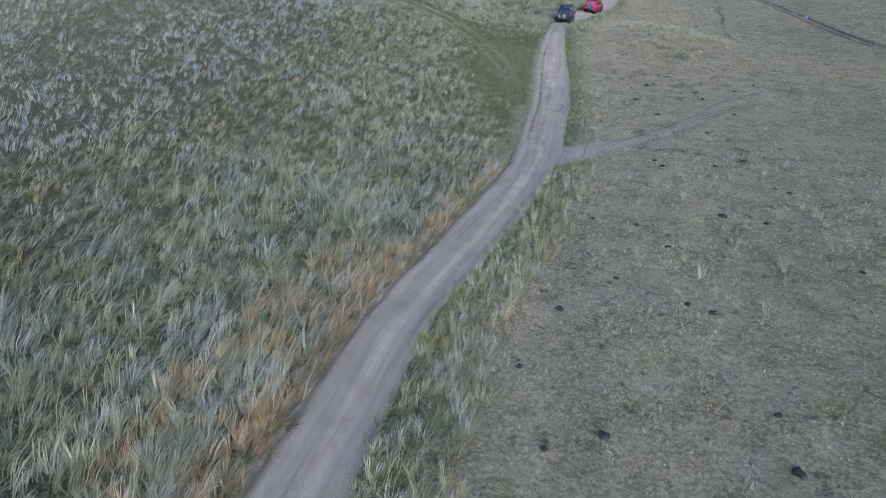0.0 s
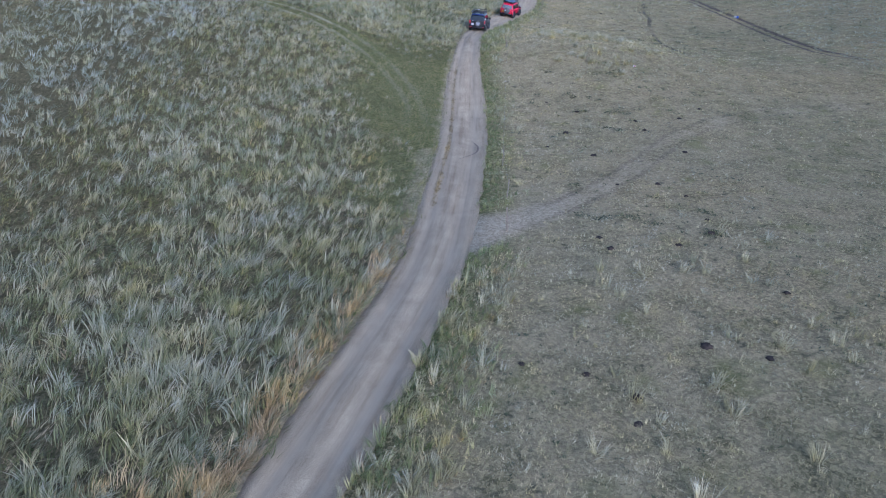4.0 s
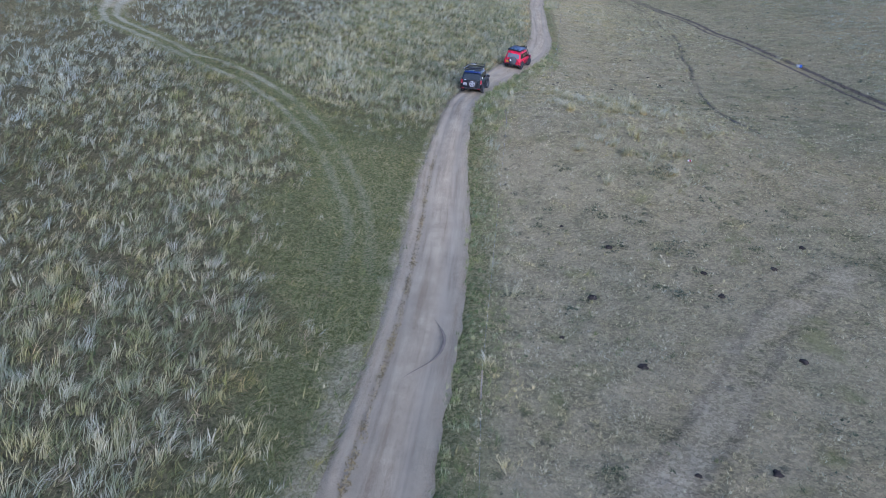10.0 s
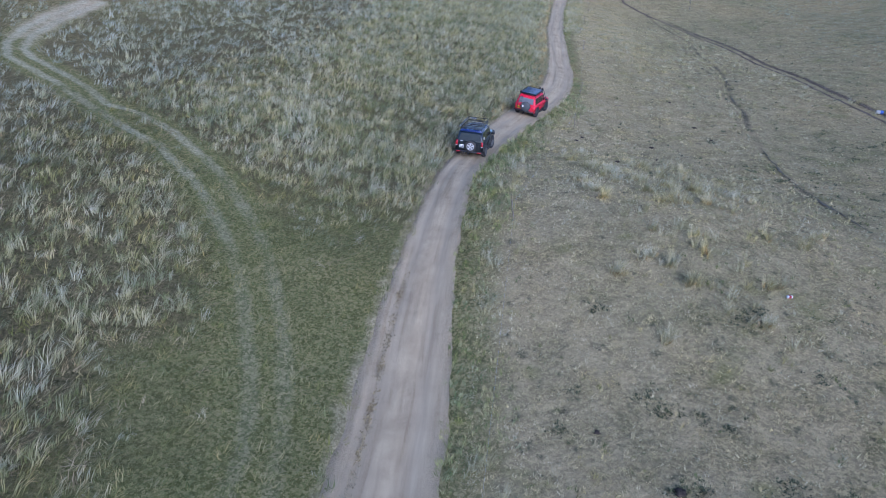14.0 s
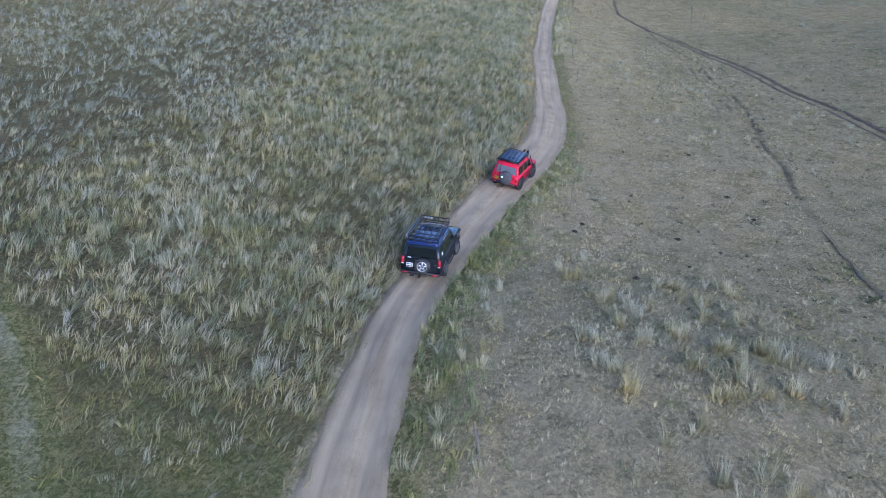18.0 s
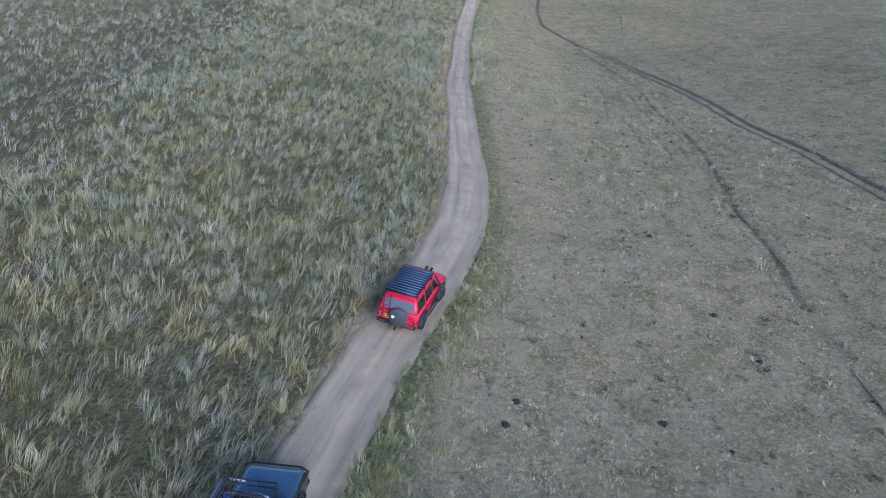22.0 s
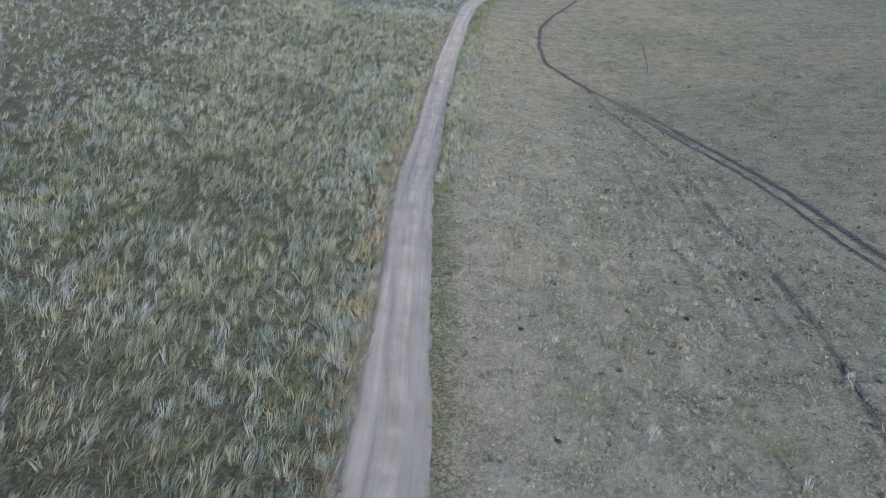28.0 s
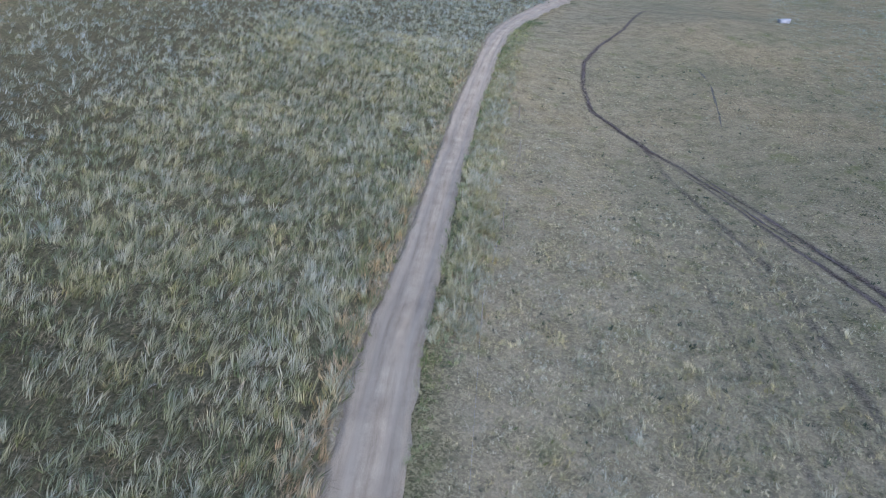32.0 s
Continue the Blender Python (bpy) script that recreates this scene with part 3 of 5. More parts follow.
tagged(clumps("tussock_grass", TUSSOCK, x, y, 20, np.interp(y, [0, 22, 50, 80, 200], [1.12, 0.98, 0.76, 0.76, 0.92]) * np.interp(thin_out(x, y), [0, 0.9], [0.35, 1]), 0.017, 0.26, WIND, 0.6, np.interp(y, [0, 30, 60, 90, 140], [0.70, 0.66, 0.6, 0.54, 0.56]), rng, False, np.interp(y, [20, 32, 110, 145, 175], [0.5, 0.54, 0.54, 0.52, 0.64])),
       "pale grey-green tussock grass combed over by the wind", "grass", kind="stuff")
x, y = scatter(15000, -30, -0.9, -4, 200, rng)
keep = (beside(x, y) < -track_half(y) - 0.3) & (rng.uniform(0, 1, len(x)) < 1.6 * thin_out(x, y))
tagged(clumps("matted_grass", MATTED, x[keep], y[keep], 9, 0.62, 0.022, 0.4, WIND, 1.3, 0.86, rng, True),
       "matted brown dead grass lying between the tussocks", "grass", kind="stuff")
x, y = scatter(36000, -25, -0.7, -4, 200, rng)
keep = (beside(x, y) < -track_half(y) - 0.15) & (rng.uniform(0, 1, len(x)) < 0.45 + 2.2 * thin_out(x, y))
tagged(clumps("undergrowth", UNDER, x[keep], y[keep], 6, 0.52, 0.033, 0.32, WIND, 1.0, 0.7, rng, True),
       "lower dull green grass between the tussocks", "grass", kind="stuff")
x, y = scatter(34000, -75, -14, -8, 250, rng)
keep = (rng.uniform(0, 1, len(x)) < np.interp(beside(x, y), [-26, -15], [1, 0])) & (thin_out(x, y) > 0.5)
x, y = x[keep], y[keep]
x2, y2 = scatter(4000, -26, -1.5, 196, 250, rng)
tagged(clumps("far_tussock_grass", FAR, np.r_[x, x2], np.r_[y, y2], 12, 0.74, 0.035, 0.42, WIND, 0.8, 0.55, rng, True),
       "tussock grass on the rising ground, its colour paled as by haze", "grass", kind="stuff")
x, y = scatter(11000, 0.9, 4.9, 3, 216, rng)
keep = (beside(x, y) > track_half(y) + 0.2) & (beside(x, y) < np.interp(y, [0, 108, 117, 138, 147], [3.1, 3.1, 2.0, 2.0, 3.1]) + (rng.normal(0, 0.6, len(x)) + 0.5 * np.sin(0.5 * y)) * np.interp(y, [108, 117, 138, 147], [1, 0.4, 0.4, 1])) & (near_line(x, y, FORK) > 1.9)
tagged(clumps("verge_grass", VERGE, x[keep], y[keep], 13, np.interp(y[keep], [0, 35, 45, 72, 80, 100, 112, 118, 138, 148], [0.55, 0.45, 0.27, 0.27, 0.48, 0.42, 0.34, 0.2, 0.22, 0.5]), 0.016, 0.24, WIND, 0.9, 0.6, rng),
       "green verge grass between the track and the fence", "grass", kind="stuff")
x, y = scatter(1100, 0.9, 4.2, 3, 200, rng)
keep = (beside(x, y) > track_half(y) + 0.45) & (near_line(x, y, FORK) > 2.3) & (rng.uniform(0, 1, len(x)) < np.interp(y, [5, 30, 40, 70, 76, 100, 116, 140, 150, 172, 200], [1, 0.7, 0.1, 0.1, 0.5, 0.35, 0.03, 0.05, 1, 0.8, 0.4]))
x2 = np.array([24.4, 23.6, 25.3, 27.3, 25.7, 23.8, 26.5, 22.4, 21.9, 25.2, 26.5, 25.0, 21.2, 16.8, 16.0, 14.2, 19.3, 18.9, 8.8, 13.6, 11.0, 16.9, 48, 41.7])
y2 = np.array([84.7, 86.0, 85.5, 87.5, 83.0, 88.8, 81.6, 76.7, 80.3, 74.5, 72.2, 68.4, 37.3, 35.6, 34.7, 34.9, 30.6, 28.9, 25.1, 26.2, 23.1, 29.1, 135.6, 138])
TUFTS = np.array([(23.5, 86.1), (24.4, 84.5), (23.4, 83.6), (21.8, 82.7), (25.3, 82.4), (26.5, 81.6), (28.0, 81.5), (21.9, 80.6), (23.9, 82.2), (22.2, 79.2), (25.0, 80.3), (29.1, 80.9), (30.2, 80.7), (27.8, 78.9), (26.6, 80.2), (27.4, 87.6), (22.9, 89.0), (25.1, 78.6), (26.5, 78.9), (23.1, 72.3), (23.5, 70.7), (22.3, 73.1), (27.0, 70.6), (25.6, 68.2), (21.5, 67.9), (25.1, 73.1), (20.7, 72.2)])
x5, y5 = np.repeat(TUFTS[:, 0], 5) + rng.normal(0, 0.2, 5 * len(TUFTS)), np.repeat(TUFTS[:, 1], 5) + rng.normal(0, 0.15, 5 * len(TUFTS))
more = np.array([(27.7, 85.6), (29.3, 88.0), (30.0, 87.2), (28.3, 81.3), (29.0, 83.9), (25.7, 79.4), (23.4, 75.2), (25.7, 74.5), (28.5, 77.8), (31.2, 80.2), (28.9, 75.0), (30.6, 74.2), (31.8, 75.4), (32.5, 75.8)])
x8, y8 = np.repeat(more[:, 0], 3) + rng.normal(0, 0.25, 3 * len(more)), np.repeat(more[:, 1], 3) + rng.normal(0, 0.2, 3 * len(more))
x6, y6 = scatter(480, 1.7, 4.0, 142, 190, rng)
x7, y7 = scatter(160, 1.5, 4.2, 4, 36, rng)
x5, y5 = np.r_[x5, x6, x7, x8], np.r_[y5, y6, y7, y8]
pick = rng.integers(0, len(x2), 70)
x3, y3 = x2[pick] + rng.normal(0, 2.4, 70), y2[pick] + rng.normal(0, 2.4, 70)
x3, y3 = np.r_[x3, rng.uniform(38, 60, 60)], np.r_[y3, rng.uniform(104, 150, 60)]
x4 = rng.choice([-9.1, -7.3, -11.9, -6.8, -12.1, -0.5, -5.2, 0.3], 90)
y4 = np.interp(x4, [-12.1, -11.9, -9.1, -7.3, -6.8, -5.2, -0.5, 0.3], [16.6, 14.4, 14.1, 12.4, 14.8, 17, 13.8, 17]) + rng.normal(0, 1.0, 90)
x4 = x4 + rng.normal(0, 0.8, 90)
hold = np.abs(beside(x4, y4)) > 1.7
x4, y4 = x4[hold], y4[hold]
tagged(clumps("straw_tussocks", STRAW, np.r_[x[keep], x2, x3, x4], np.r_[y[keep], y2, y3, y4], 40, 0.74, 0.013, 0.18, WIND, 1.1, 0.42, rng),
       "single pale straw tussocks among shorter grass", "grass", kind="stuff")
tagged(clumps("tall_straw_tussocks", STRAW, x5, y5, 32, 0.78, 0.012, 0.16, WIND, 1.1, 0.4, rng),
       "tall pale straw tussocks standing on the pasture", "grass", kind="stuff")
tagged(clumps("tussock_bases", OCHRE, x5, y5, 10, 0.36, 0.016, 0.2, WIND, 2.0, 0.4, rng),
       "yellowed old blades round the feet of the tussocks", "grass", kind="stuff")
places = np.array([(15, 26, 7, 7), (22, 34, 6, 5), (28, 74, 5, 7), (33, 84, 5, 6), (27, 82, 6, 4), (45, 128, 8, 8), (52, 140, 7, 7), (58, 118, 10, 10), (38, 120, 4, 8), (42, 146, 5, 8), (48, 138, 6, 6), (50, 148, 6, 6), (46, 134, 5, 5), (66, 160, 12, 14), (39, 134, 3, 8), (43, 146, 3, 8)])
pick = rng.integers(0, len(places), 4200)
x, y = places[pick, 0] + rng.normal(0, 1, 4200) * places[pick, 2], places[pick, 1] + rng.normal(0, 1, 4200) * places[pick, 3]
keep = (beside(x, y) > 4.2) & (near_line(x, y, MUD) > 1.0) & (near_line(x, y, FORK) > 1.2)
tagged(clumps("pasture_tufts", STRAW, x[keep], y[keep], 14, 0.36, 0.014, 0.14, WIND, 1.2, 0.5, rng, True),
       "low straw-coloured tufts scattered over the pasture", "grass", kind="stuff")
x, y = rng.uniform(38, 58, 2600), rng.uniform(122, 160, 2600)
keep = (beside(x, y) > 4.2) & (near_line(x, y, MUD) > 1.0) & (np.sin(0.9 * x + 0.5 * y) + np.sin(0.5 * y - 0.4 * x) > 0.2)
tagged(clumps("furrow_grass", SHORT, x[keep], y[keep], 14, 0.34, 0.018, 0.16, WIND, 1.0, 0.55, rng, True),
       "rows of rough grass on the furrowed pasture", "grass", kind="stuff")
y = rng.uniform(4, 190, 2600)
y = y[rng.uniform(0, 1, 2600) < np.interp(y, [4, 36, 42, 84, 90, 112, 120, 150, 160, 190], [1, 0.9, 0, 0, 0.12, 0.12, 0.45, 0.45, 0.2, 0.25])]
x = np.interp(y, TRACK_Y, TRACK_X) - (track_half(y) + 0.35 + np.abs(rng.normal(0, 0.55, len(y)))) * np.sqrt(1 + np.interp(y, TRACK_Y, TRACK_SLOPE) ** 2)
x2, y2 = scatter(420, -5.5, -1.6, 4, 25, rng)
x, y = np.r_[x, x2], np.r_[y, y2]
tagged(clumps("ochre_rim_grass", OCHRE, x, y, 18, np.interp(y, [20, 30], [0.85, 0.62]), 0.013, 0.2, WIND, 0.8, 0.55, rng),
       "ochre dry grass leaning along the edge of the track", "grass", kind="stuff")
x, y = scatter(92000, 2.6, 44, 3, 205, rng)
keep = rng.uniform(0, 1, len(x)) < np.interp(beside(x, y), [16, 34], [1, 0.3])
x, y = x[keep], y[keep]
keep = (near_line(x, y, MUD) > 1.0) & (near_line(x, y, MUD_SIDE) > rng.uniform(0.15, 0.5, len(x))) & (near_line(x, y, FORK) > rng.uniform(0.3, 1.5, len(x)) * np.interp(x, [8, 14, 22, 40], [2.0, 1.2, 0.8, 0.3]))
x2, y2 = scatter(15000, 40, 100, 60, 250, rng)
dry = beside(x, y) < np.interp(y, [20, 40, 80, 120, 200], [3, 7, 10, 14, 14]) + rng.normal(0, 1.5, len(x))
x3, y3 = scatter(35000, 2.4, 12, 3, 190, rng)
hold = (near_line(x3, y3, FORK) > rng.uniform(0.8, 2.2, len(x3))) & (beside(x3, y3) > track_half(y3) + 0.5)
tagged(clumps("straw_litter", DRY, x3[hold], y3[hold], 5, 0.21, 0.022, 0.2, WIND, 2.5, 0.75, rng, True),
       "short curled straw covering the turf by the fence", "grass", kind="stuff")
tagged(clumps("dry_grass", DRY, x[keep & dry], y[keep & dry], 7, 0.19, 0.02, 0.13, WIND, 1.6, 0.45, rng, True),
       "bleached short grass along the fence line", "grass", kind="stuff")
keep = keep & ~dry
tagged(clumps("short_grass", SHORT, x[keep], y[keep], 6, 0.18, 0.022, 0.13, WIND, 1.6, 0.45, rng, True),
       "short dry grazed grass of the pasture", "grass", kind="stuff")
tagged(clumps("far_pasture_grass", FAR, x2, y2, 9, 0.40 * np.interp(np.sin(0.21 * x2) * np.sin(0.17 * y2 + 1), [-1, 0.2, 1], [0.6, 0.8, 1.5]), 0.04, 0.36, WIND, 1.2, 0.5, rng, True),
       "tufted grass of the far pasture, its colour greyed as by haze", "grass", kind="stuff")
x, y = scatter(26000, -15, -1, 34, 92, rng)
keep = (beside(x, y) < -track_half(y) - 0.1) & (thin_out(x, y) < 0.85) & (np.minimum(near_line(x, y, RUT_WEST), near_line(x, y, RUT_EAST)) > rng.uniform(0.1, 0.5, len(x)))
tagged(clumps("sward", SWARD, x[keep], y[keep], 9, 0.12, 0.014, 0.25, WIND, 1.5, 0.65, rng, True),
       "short green sward on the clearing beside the track", "grass", kind="stuff")
# low dark weeds in loose patches on the pasture, some standing in for tussock shade
px = np.concatenate([rng.uniform(6, 30, 26), rng.uniform(14, 40, 26), rng.uniform(26, 60, 26), rng.uniform(38, 80, 26)])
py = np.concatenate([rng.uniform(10, 40, 26), rng.uniform(40, 70, 26), rng.uniform(80, 118, 26), rng.uniform(112, 170, 26)])
weedy = np.array([(19.1, 38.4), (19.3, 38.3), (13.5, 41.5), (14.5, 40.9), (15.8, 41.2), (16.2, 40.9), (14.7, 46.2), (18.4, 43.7), (20.1, 41.0), (16.9, 39.9), (16.4, 64.2), (20.1, 64.6), (21.1, 64.1), (19.9, 65.4), (17.3, 65.9), (22.0, 63.5), (22.9, 61.2), (26.3, 65.4), (19.4, 70.1), (25.6, 69.2)])
spots = np.array([(19.5, 61.1), (20.1, 61.2), (22.8, 60.9), (22.0, 60.6), (23.1, 59.7), (24.4, 60.6), (23.1, 57.9), (21.2, 56.4), (22.8, 55.7), (26.5, 59.7), (27.0, 58.9), (30.5, 62.9), (17.2, 56.6), (16.1, 55.8), (13.7, 57.2), (20.5, 57.1), (24.8, 68.6), (27.7, 62.6), (41.7, 84.1), (43.1, 85.0), (46.5, 93.4), (40.9, 89.7), (46.5, 96.4), (50.0, 96.5), (37.3, 87.8), (36.3, 89.9), (36.7, 97.3), (76.2, 140.4), (78.1, 141.0), (80.0, 141.4), (82.0, 141.7), (84.8, 141.5)])
px, py = np.r_[px, weedy[:, 0], spots[:, 0]], np.r_[py, weedy[:, 1], spots[:, 1]]
pick = rng.integers(0, len(px), 5600)
x, y = px[pick] + rng.normal(0, 1, 5600) * np.where(pick < 104, 1.8, 0.25), py[pick] + rng.normal(0, 1, 5600) * np.where(pick < 104, 1.3, 0.18)
keep = beside(x, y) > 3.4
tagged(clumps("dark_weeds", WEED_PIT_SHADE, x[keep], y[keep], 12, 0.14, 0.06, 0.14, WIND, 2.0, 0.75, rng, True),
       "low dark weeds in patches on the short turf", "weeds", kind="stuff")
# dark tufts added where the turf only has shaded pits
x, y = rng.uniform(26, 86, 850), rng.uniform(84, 196, 850)
keep = (beside(x, y) > 5) & (near_line(x, y, MUD) > 0.7)
tagged(clumps("pit_shade_tufts", WEED_PIT_SHADE, x[keep], y[keep], 14, 0.30, 0.06, 0.2, WIND, 2.0, 0.6, rng, True),
       "dark tufts standing in for shaded pits dotted over the pasture", "weeds", kind="stuff")
x, y = scatter(16000, 4, 46, 50, 195, rng)
keep = (near_line(x, y, MUD) > 1.0) & (near_line(x, y, MUD_SIDE) > 0.4) & (near_line(x, y, FORK) > 2.0)
x, y = x[keep], y[keep]
pick = rng.uniform(0, 1, len(x)) < 0.42
tagged(clumps("coarse_turf_tufts", UNDER, x[pick], y[pick], 9, 0.22, 0.04, 0.16, WIND, 1.6, 0.6, rng, True),
       "coarse dull green tufts in the grazed turf", "grass", kind="stuff")
tagged(clumps("pale_turf_tufts", DRY, x[~pick], y[~pick], 9, 0.22, 0.028, 0.16, WIND, 1.4, 0.6, rng, True),
       "coarse bleached tufts in the grazed turf", "grass", kind="stuff")
x, y = rng.uniform(37, 58, 90), rng.uniform(116, 156, 90)
keep = (beside(x, y) > 5) & (near_line(x, y, MUD) > 1.2)
tagged(clumps("old_grass_tufts", DRY, x[keep], y[keep], 44, 0.46, 0.014, 0.26, WIND, 1.2, 0.5, rng),
       "broad straw tufts of old grass on the furrowed pasture", "grass", kind="stuff")
y = rng.uniform(44, 74, 1600)
y = y[rng.uniform(0, 1, 1600) < 0.5 + 0.5 * (np.sin(1.1 * y) + np.sin(2.7 * y + 1) > 0.0)]
x = np.interp(y, TRACK_Y, TRACK_X) - track_half(y) * 0.62 + rng.normal(0, 0.07, len(y))
tagged(clumps("track_crown_grass", MATTED, x, y, 8, 0.07, 0.016, 0.08, WIND, 1.5, 0.6, rng),
       "thin strip of grass left between two wheel ruts", "grass", kind="stuff")


# shapes for made things
def part(name, bm, material, parent, label=""):
    """One mesh object under a thing or a part."""
    me = bpy.data.meshes.new(name)
    bmesh.ops.recalc_face_normals(bm, faces=bm.faces)
    bm.to_mesh(me)
    bm.free()
    me.materials.append(material)
    ob = new(name, me)
    ob.parent = parent
    return tagged(ob, label)


def soften(bm, width, segments=2):
    if width > 0:
        sharp = [e for e in bm.edges if len(e.link_faces) == 2 and e.calc_face_angle(0) > 0.6]
        bmesh.ops.bevel(bm, geom=sharp, offset=width, segments=segments, affect="EDGES", clamp_overlap=True)
    for f in bm.faces:
        f.smooth = True
    return bm


def box(*blocks, bevel=0.01):
    """Blocks of (x, y, z, width, depth, height), bevelled."""
    bm = bmesh.new()
    for x, y, z, w, d, h in blocks:
        v = bmesh.ops.create_cube(bm, size=1)["verts"]
        bmesh.ops.scale(bm, vec=(w, d, h), verts=v)
        bmesh.ops.translate(bm, vec=(x, y, z), verts=v)
    return soften(bm, bevel)


def rods(lines, r, seg=8):
    """Round rods along lines of points."""
    bm = bmesh.new()
    for line in lines:
        pts = [Vector(p) for p in line]
        rings = []
        for i, p in enumerate(pts):
            d = (pts[min(i + 1, len(pts) - 1)] - pts[max(i - 1, 0)]).normalized()
            q = d.to_track_quat("Z", "Y")
            rings.append([bm.verts.new(p + q @ Vector((r * math.cos(a), r * math.sin(a), 0))) for a in (2 * math.pi * k / seg for k in range(seg))])
        for a, b in zip(rings[:-1], rings[1:]):
            for k in range(seg):
                bm.faces.new((a[k], a[(k + 1) % seg], b[(k + 1) % seg], b[k]))
        bm.faces.new(rings[0][::-1])
        bm.faces.new(rings[-1])
    for f in bm.faces:
        f.smooth = len(f.verts) == 4
    return bm


def turned(profile, seg=24, axis="X", at=(0, 0, 0)):
    """A body turned round an axis from (radius, along) pairs."""
    bm = bmesh.new()
    rings = []
    for r, s in profile:
        ring = []
        for k in range(seg):
            a = 2 * math.pi * k / seg
            c, d = r * math.cos(a), r * math.sin(a)
            ring.append(bm.verts.new({"X": (s, c, d), "Y": (c, s, d), "Z": (c, d, s)}[axis]))
        rings.append(ring)
    for a, b in zip(rings[:-1], rings[1:]):
        for k in range(seg):
            bm.faces.new((a[k], a[(k + 1) % seg], b[(k + 1) % seg], b[k]))
    for ring in (rings[0], rings[-1]):
        bm.faces.new(ring)
    bmesh.ops.translate(bm, vec=at, verts=bm.verts)
    for f in bm.faces:
        f.smooth = len(f.verts) == 4
    return bm


def slab(outline, half, bevel=0.03):
    """A side outline of (y, z) points drawn out to both sides."""
    bm = bmesh.new()
    a = [bm.verts.new((-half, y, z)) for y, z in outline]
    b = [bm.verts.new((half, y, z)) for y, z in outline]
    n = len(outline)
    bm.faces.new(a)
    bm.faces.new(b[::-1])
    for i in range(n):
        bm.faces.new((a[i], b[i], b[(i + 1) % n], a[(i + 1) % n]))
    return soften(bm, bevel)


def loft(rings):
    """A closed skin over rings of equally many points, capped."""
    bm = bmesh.new()
    vs = [[bm.verts.new(p) for p in ring] for ring in rings]
    n = len(vs[0])
    for a, b in zip(vs[:-1], vs[1:]):
        for k in range(n):
            bm.faces.new((a[k], a[(k + 1) % n], b[(k + 1) % n], b[k]))
    bm.faces.new(vs[0][::-1])
    bm.faces.new(vs[-1])
    for f in bm.faces:
        f.smooth = True
    return bm


def round_rect(half, y0, y1, z, r, seg=4):
    pts = []
    for cx, cy, a0 in ((half - r, y1 - r, 0), (-half + r, y1 - r, 90), (-half + r, y0 + r, 180), (half - r, y0 + r, 270)):
        for k in range(seg + 1):
            a = radians(a0 + 90 * k / seg)
            pts.append((cx + r * math.cos(a), cy + r * math.sin(a), z))
    return pts


def pane(corners, out, thick=0.012):
    """A flat plate over four or more corners, raised by thick along out."""
    bm = bmesh.new()
    o = Vector(out).normalized()
    a = [bm.verts.new(Vector(c) - o * 0.01) for c in corners]
    b = [bm.verts.new(Vector(c) + o * thick) for c in corners]
    n = len(corners)
    bm.faces.new(a[::-1])
    bm.faces.new(b)
    for i in range(n):
        bm.faces.new((a[i], a[(i + 1) % n], b[(i + 1) % n], b[i]))
    return bm


def plain(name, colour, rough, metal=0.0, coat=0.0, grime=0.25):
    m, nt, b = mat(name)
    n = noise_of(nt, 3.5, 5, 0.65)
    dirt = ramp(nt, n, [(0.45, (0, 0, 0)), (0.8, (grime, grime, grime))])
    nt.links.new(mix(nt, dirt, colour, (0.20, 0.17, 0.14)), b.inputs["Base Color"])
    fine = noise_of(nt, 60, 3, 0.5)
    rr = node(nt, "ShaderNodeMapRange")
    rr.inputs[3].default_value, rr.inputs[4].default_value = rough * 0.85, min(1, rough * 1.2)
    nt.links.new(fine, rr.inputs[0])
    nt.links.new(rr.outputs[0], b.inputs["Roughness"])
    b.inputs["Metallic"].default_value = metal
    b.inputs["Coat Weight"].default_value = coat
    b.inputs["Coat Roughness"].default_value = 0.06
    return m


RED = plain("red_paint", (0.52, 0.004, 0.036), 0.4, coat=0.35, grime=0.05)
NIGHT = plain("dark_green_paint", (0.004, 0.008, 0.012), 0.3, coat=0.4, grime=0.01)
# lighter than the body paint: sky reflected in the bonnet, put into the colour
BONNET_SKY = plain("sky_tint_bonnet_paint", (0.04, 0.075, 0.105), 0.22, metal=0.35, coat=1.0, grime=0.02)
BLUE = plain("blue_plastic", (0.03, 0.08, 0.35), 0.5, grime=0.1)
# blue base carries the sky mirrored by the dark car's roof
ROOF_SKY = plain("sky_tint_roof_paint", (0.008, 0.02, 0.105), 0.25, coat=1.0, grime=0.01)
GLASS = plain("tinted_glass", (0.008, 0.011, 0.012), 0.08, coat=0.15, grime=0.02)
BLACK = plain("black_steel", (0.006, 0.007, 0.009), 0.5, grime=0.0)
# grey base stands for sky reflected in the red car's rear window
SKY_GLASS = plain("sky_tint_glass", (0.13, 0.135, 0.15), 0.2, coat=0.6, grime=0.15)
# black slats coloured pale blue for the sky they reflect
SLAT_SKY = plain("sky_tint_steel", (0.13, 0.18, 0.29), 0.35, metal=0.3, grime=0.05)
TRIM = plain("black_plastic", (0.018, 0.018, 0.021), 0.6, grime=0.12)
CANVAS = plain("dull_grey_case", (0.30, 0.33, 0.37), 0.6, grime=0.15)
RUBBER = plain("tyre_rubber", (0.02, 0.02, 0.021), 0.9, grime=0.4)
VINYL = plain("grey_vinyl", (0.055, 0.06, 0.065), 0.6, grime=0.3)
ALLOY = plain("alloy", (0.55, 0.56, 0.58), 0.3, metal=0.9, grime=0.1)
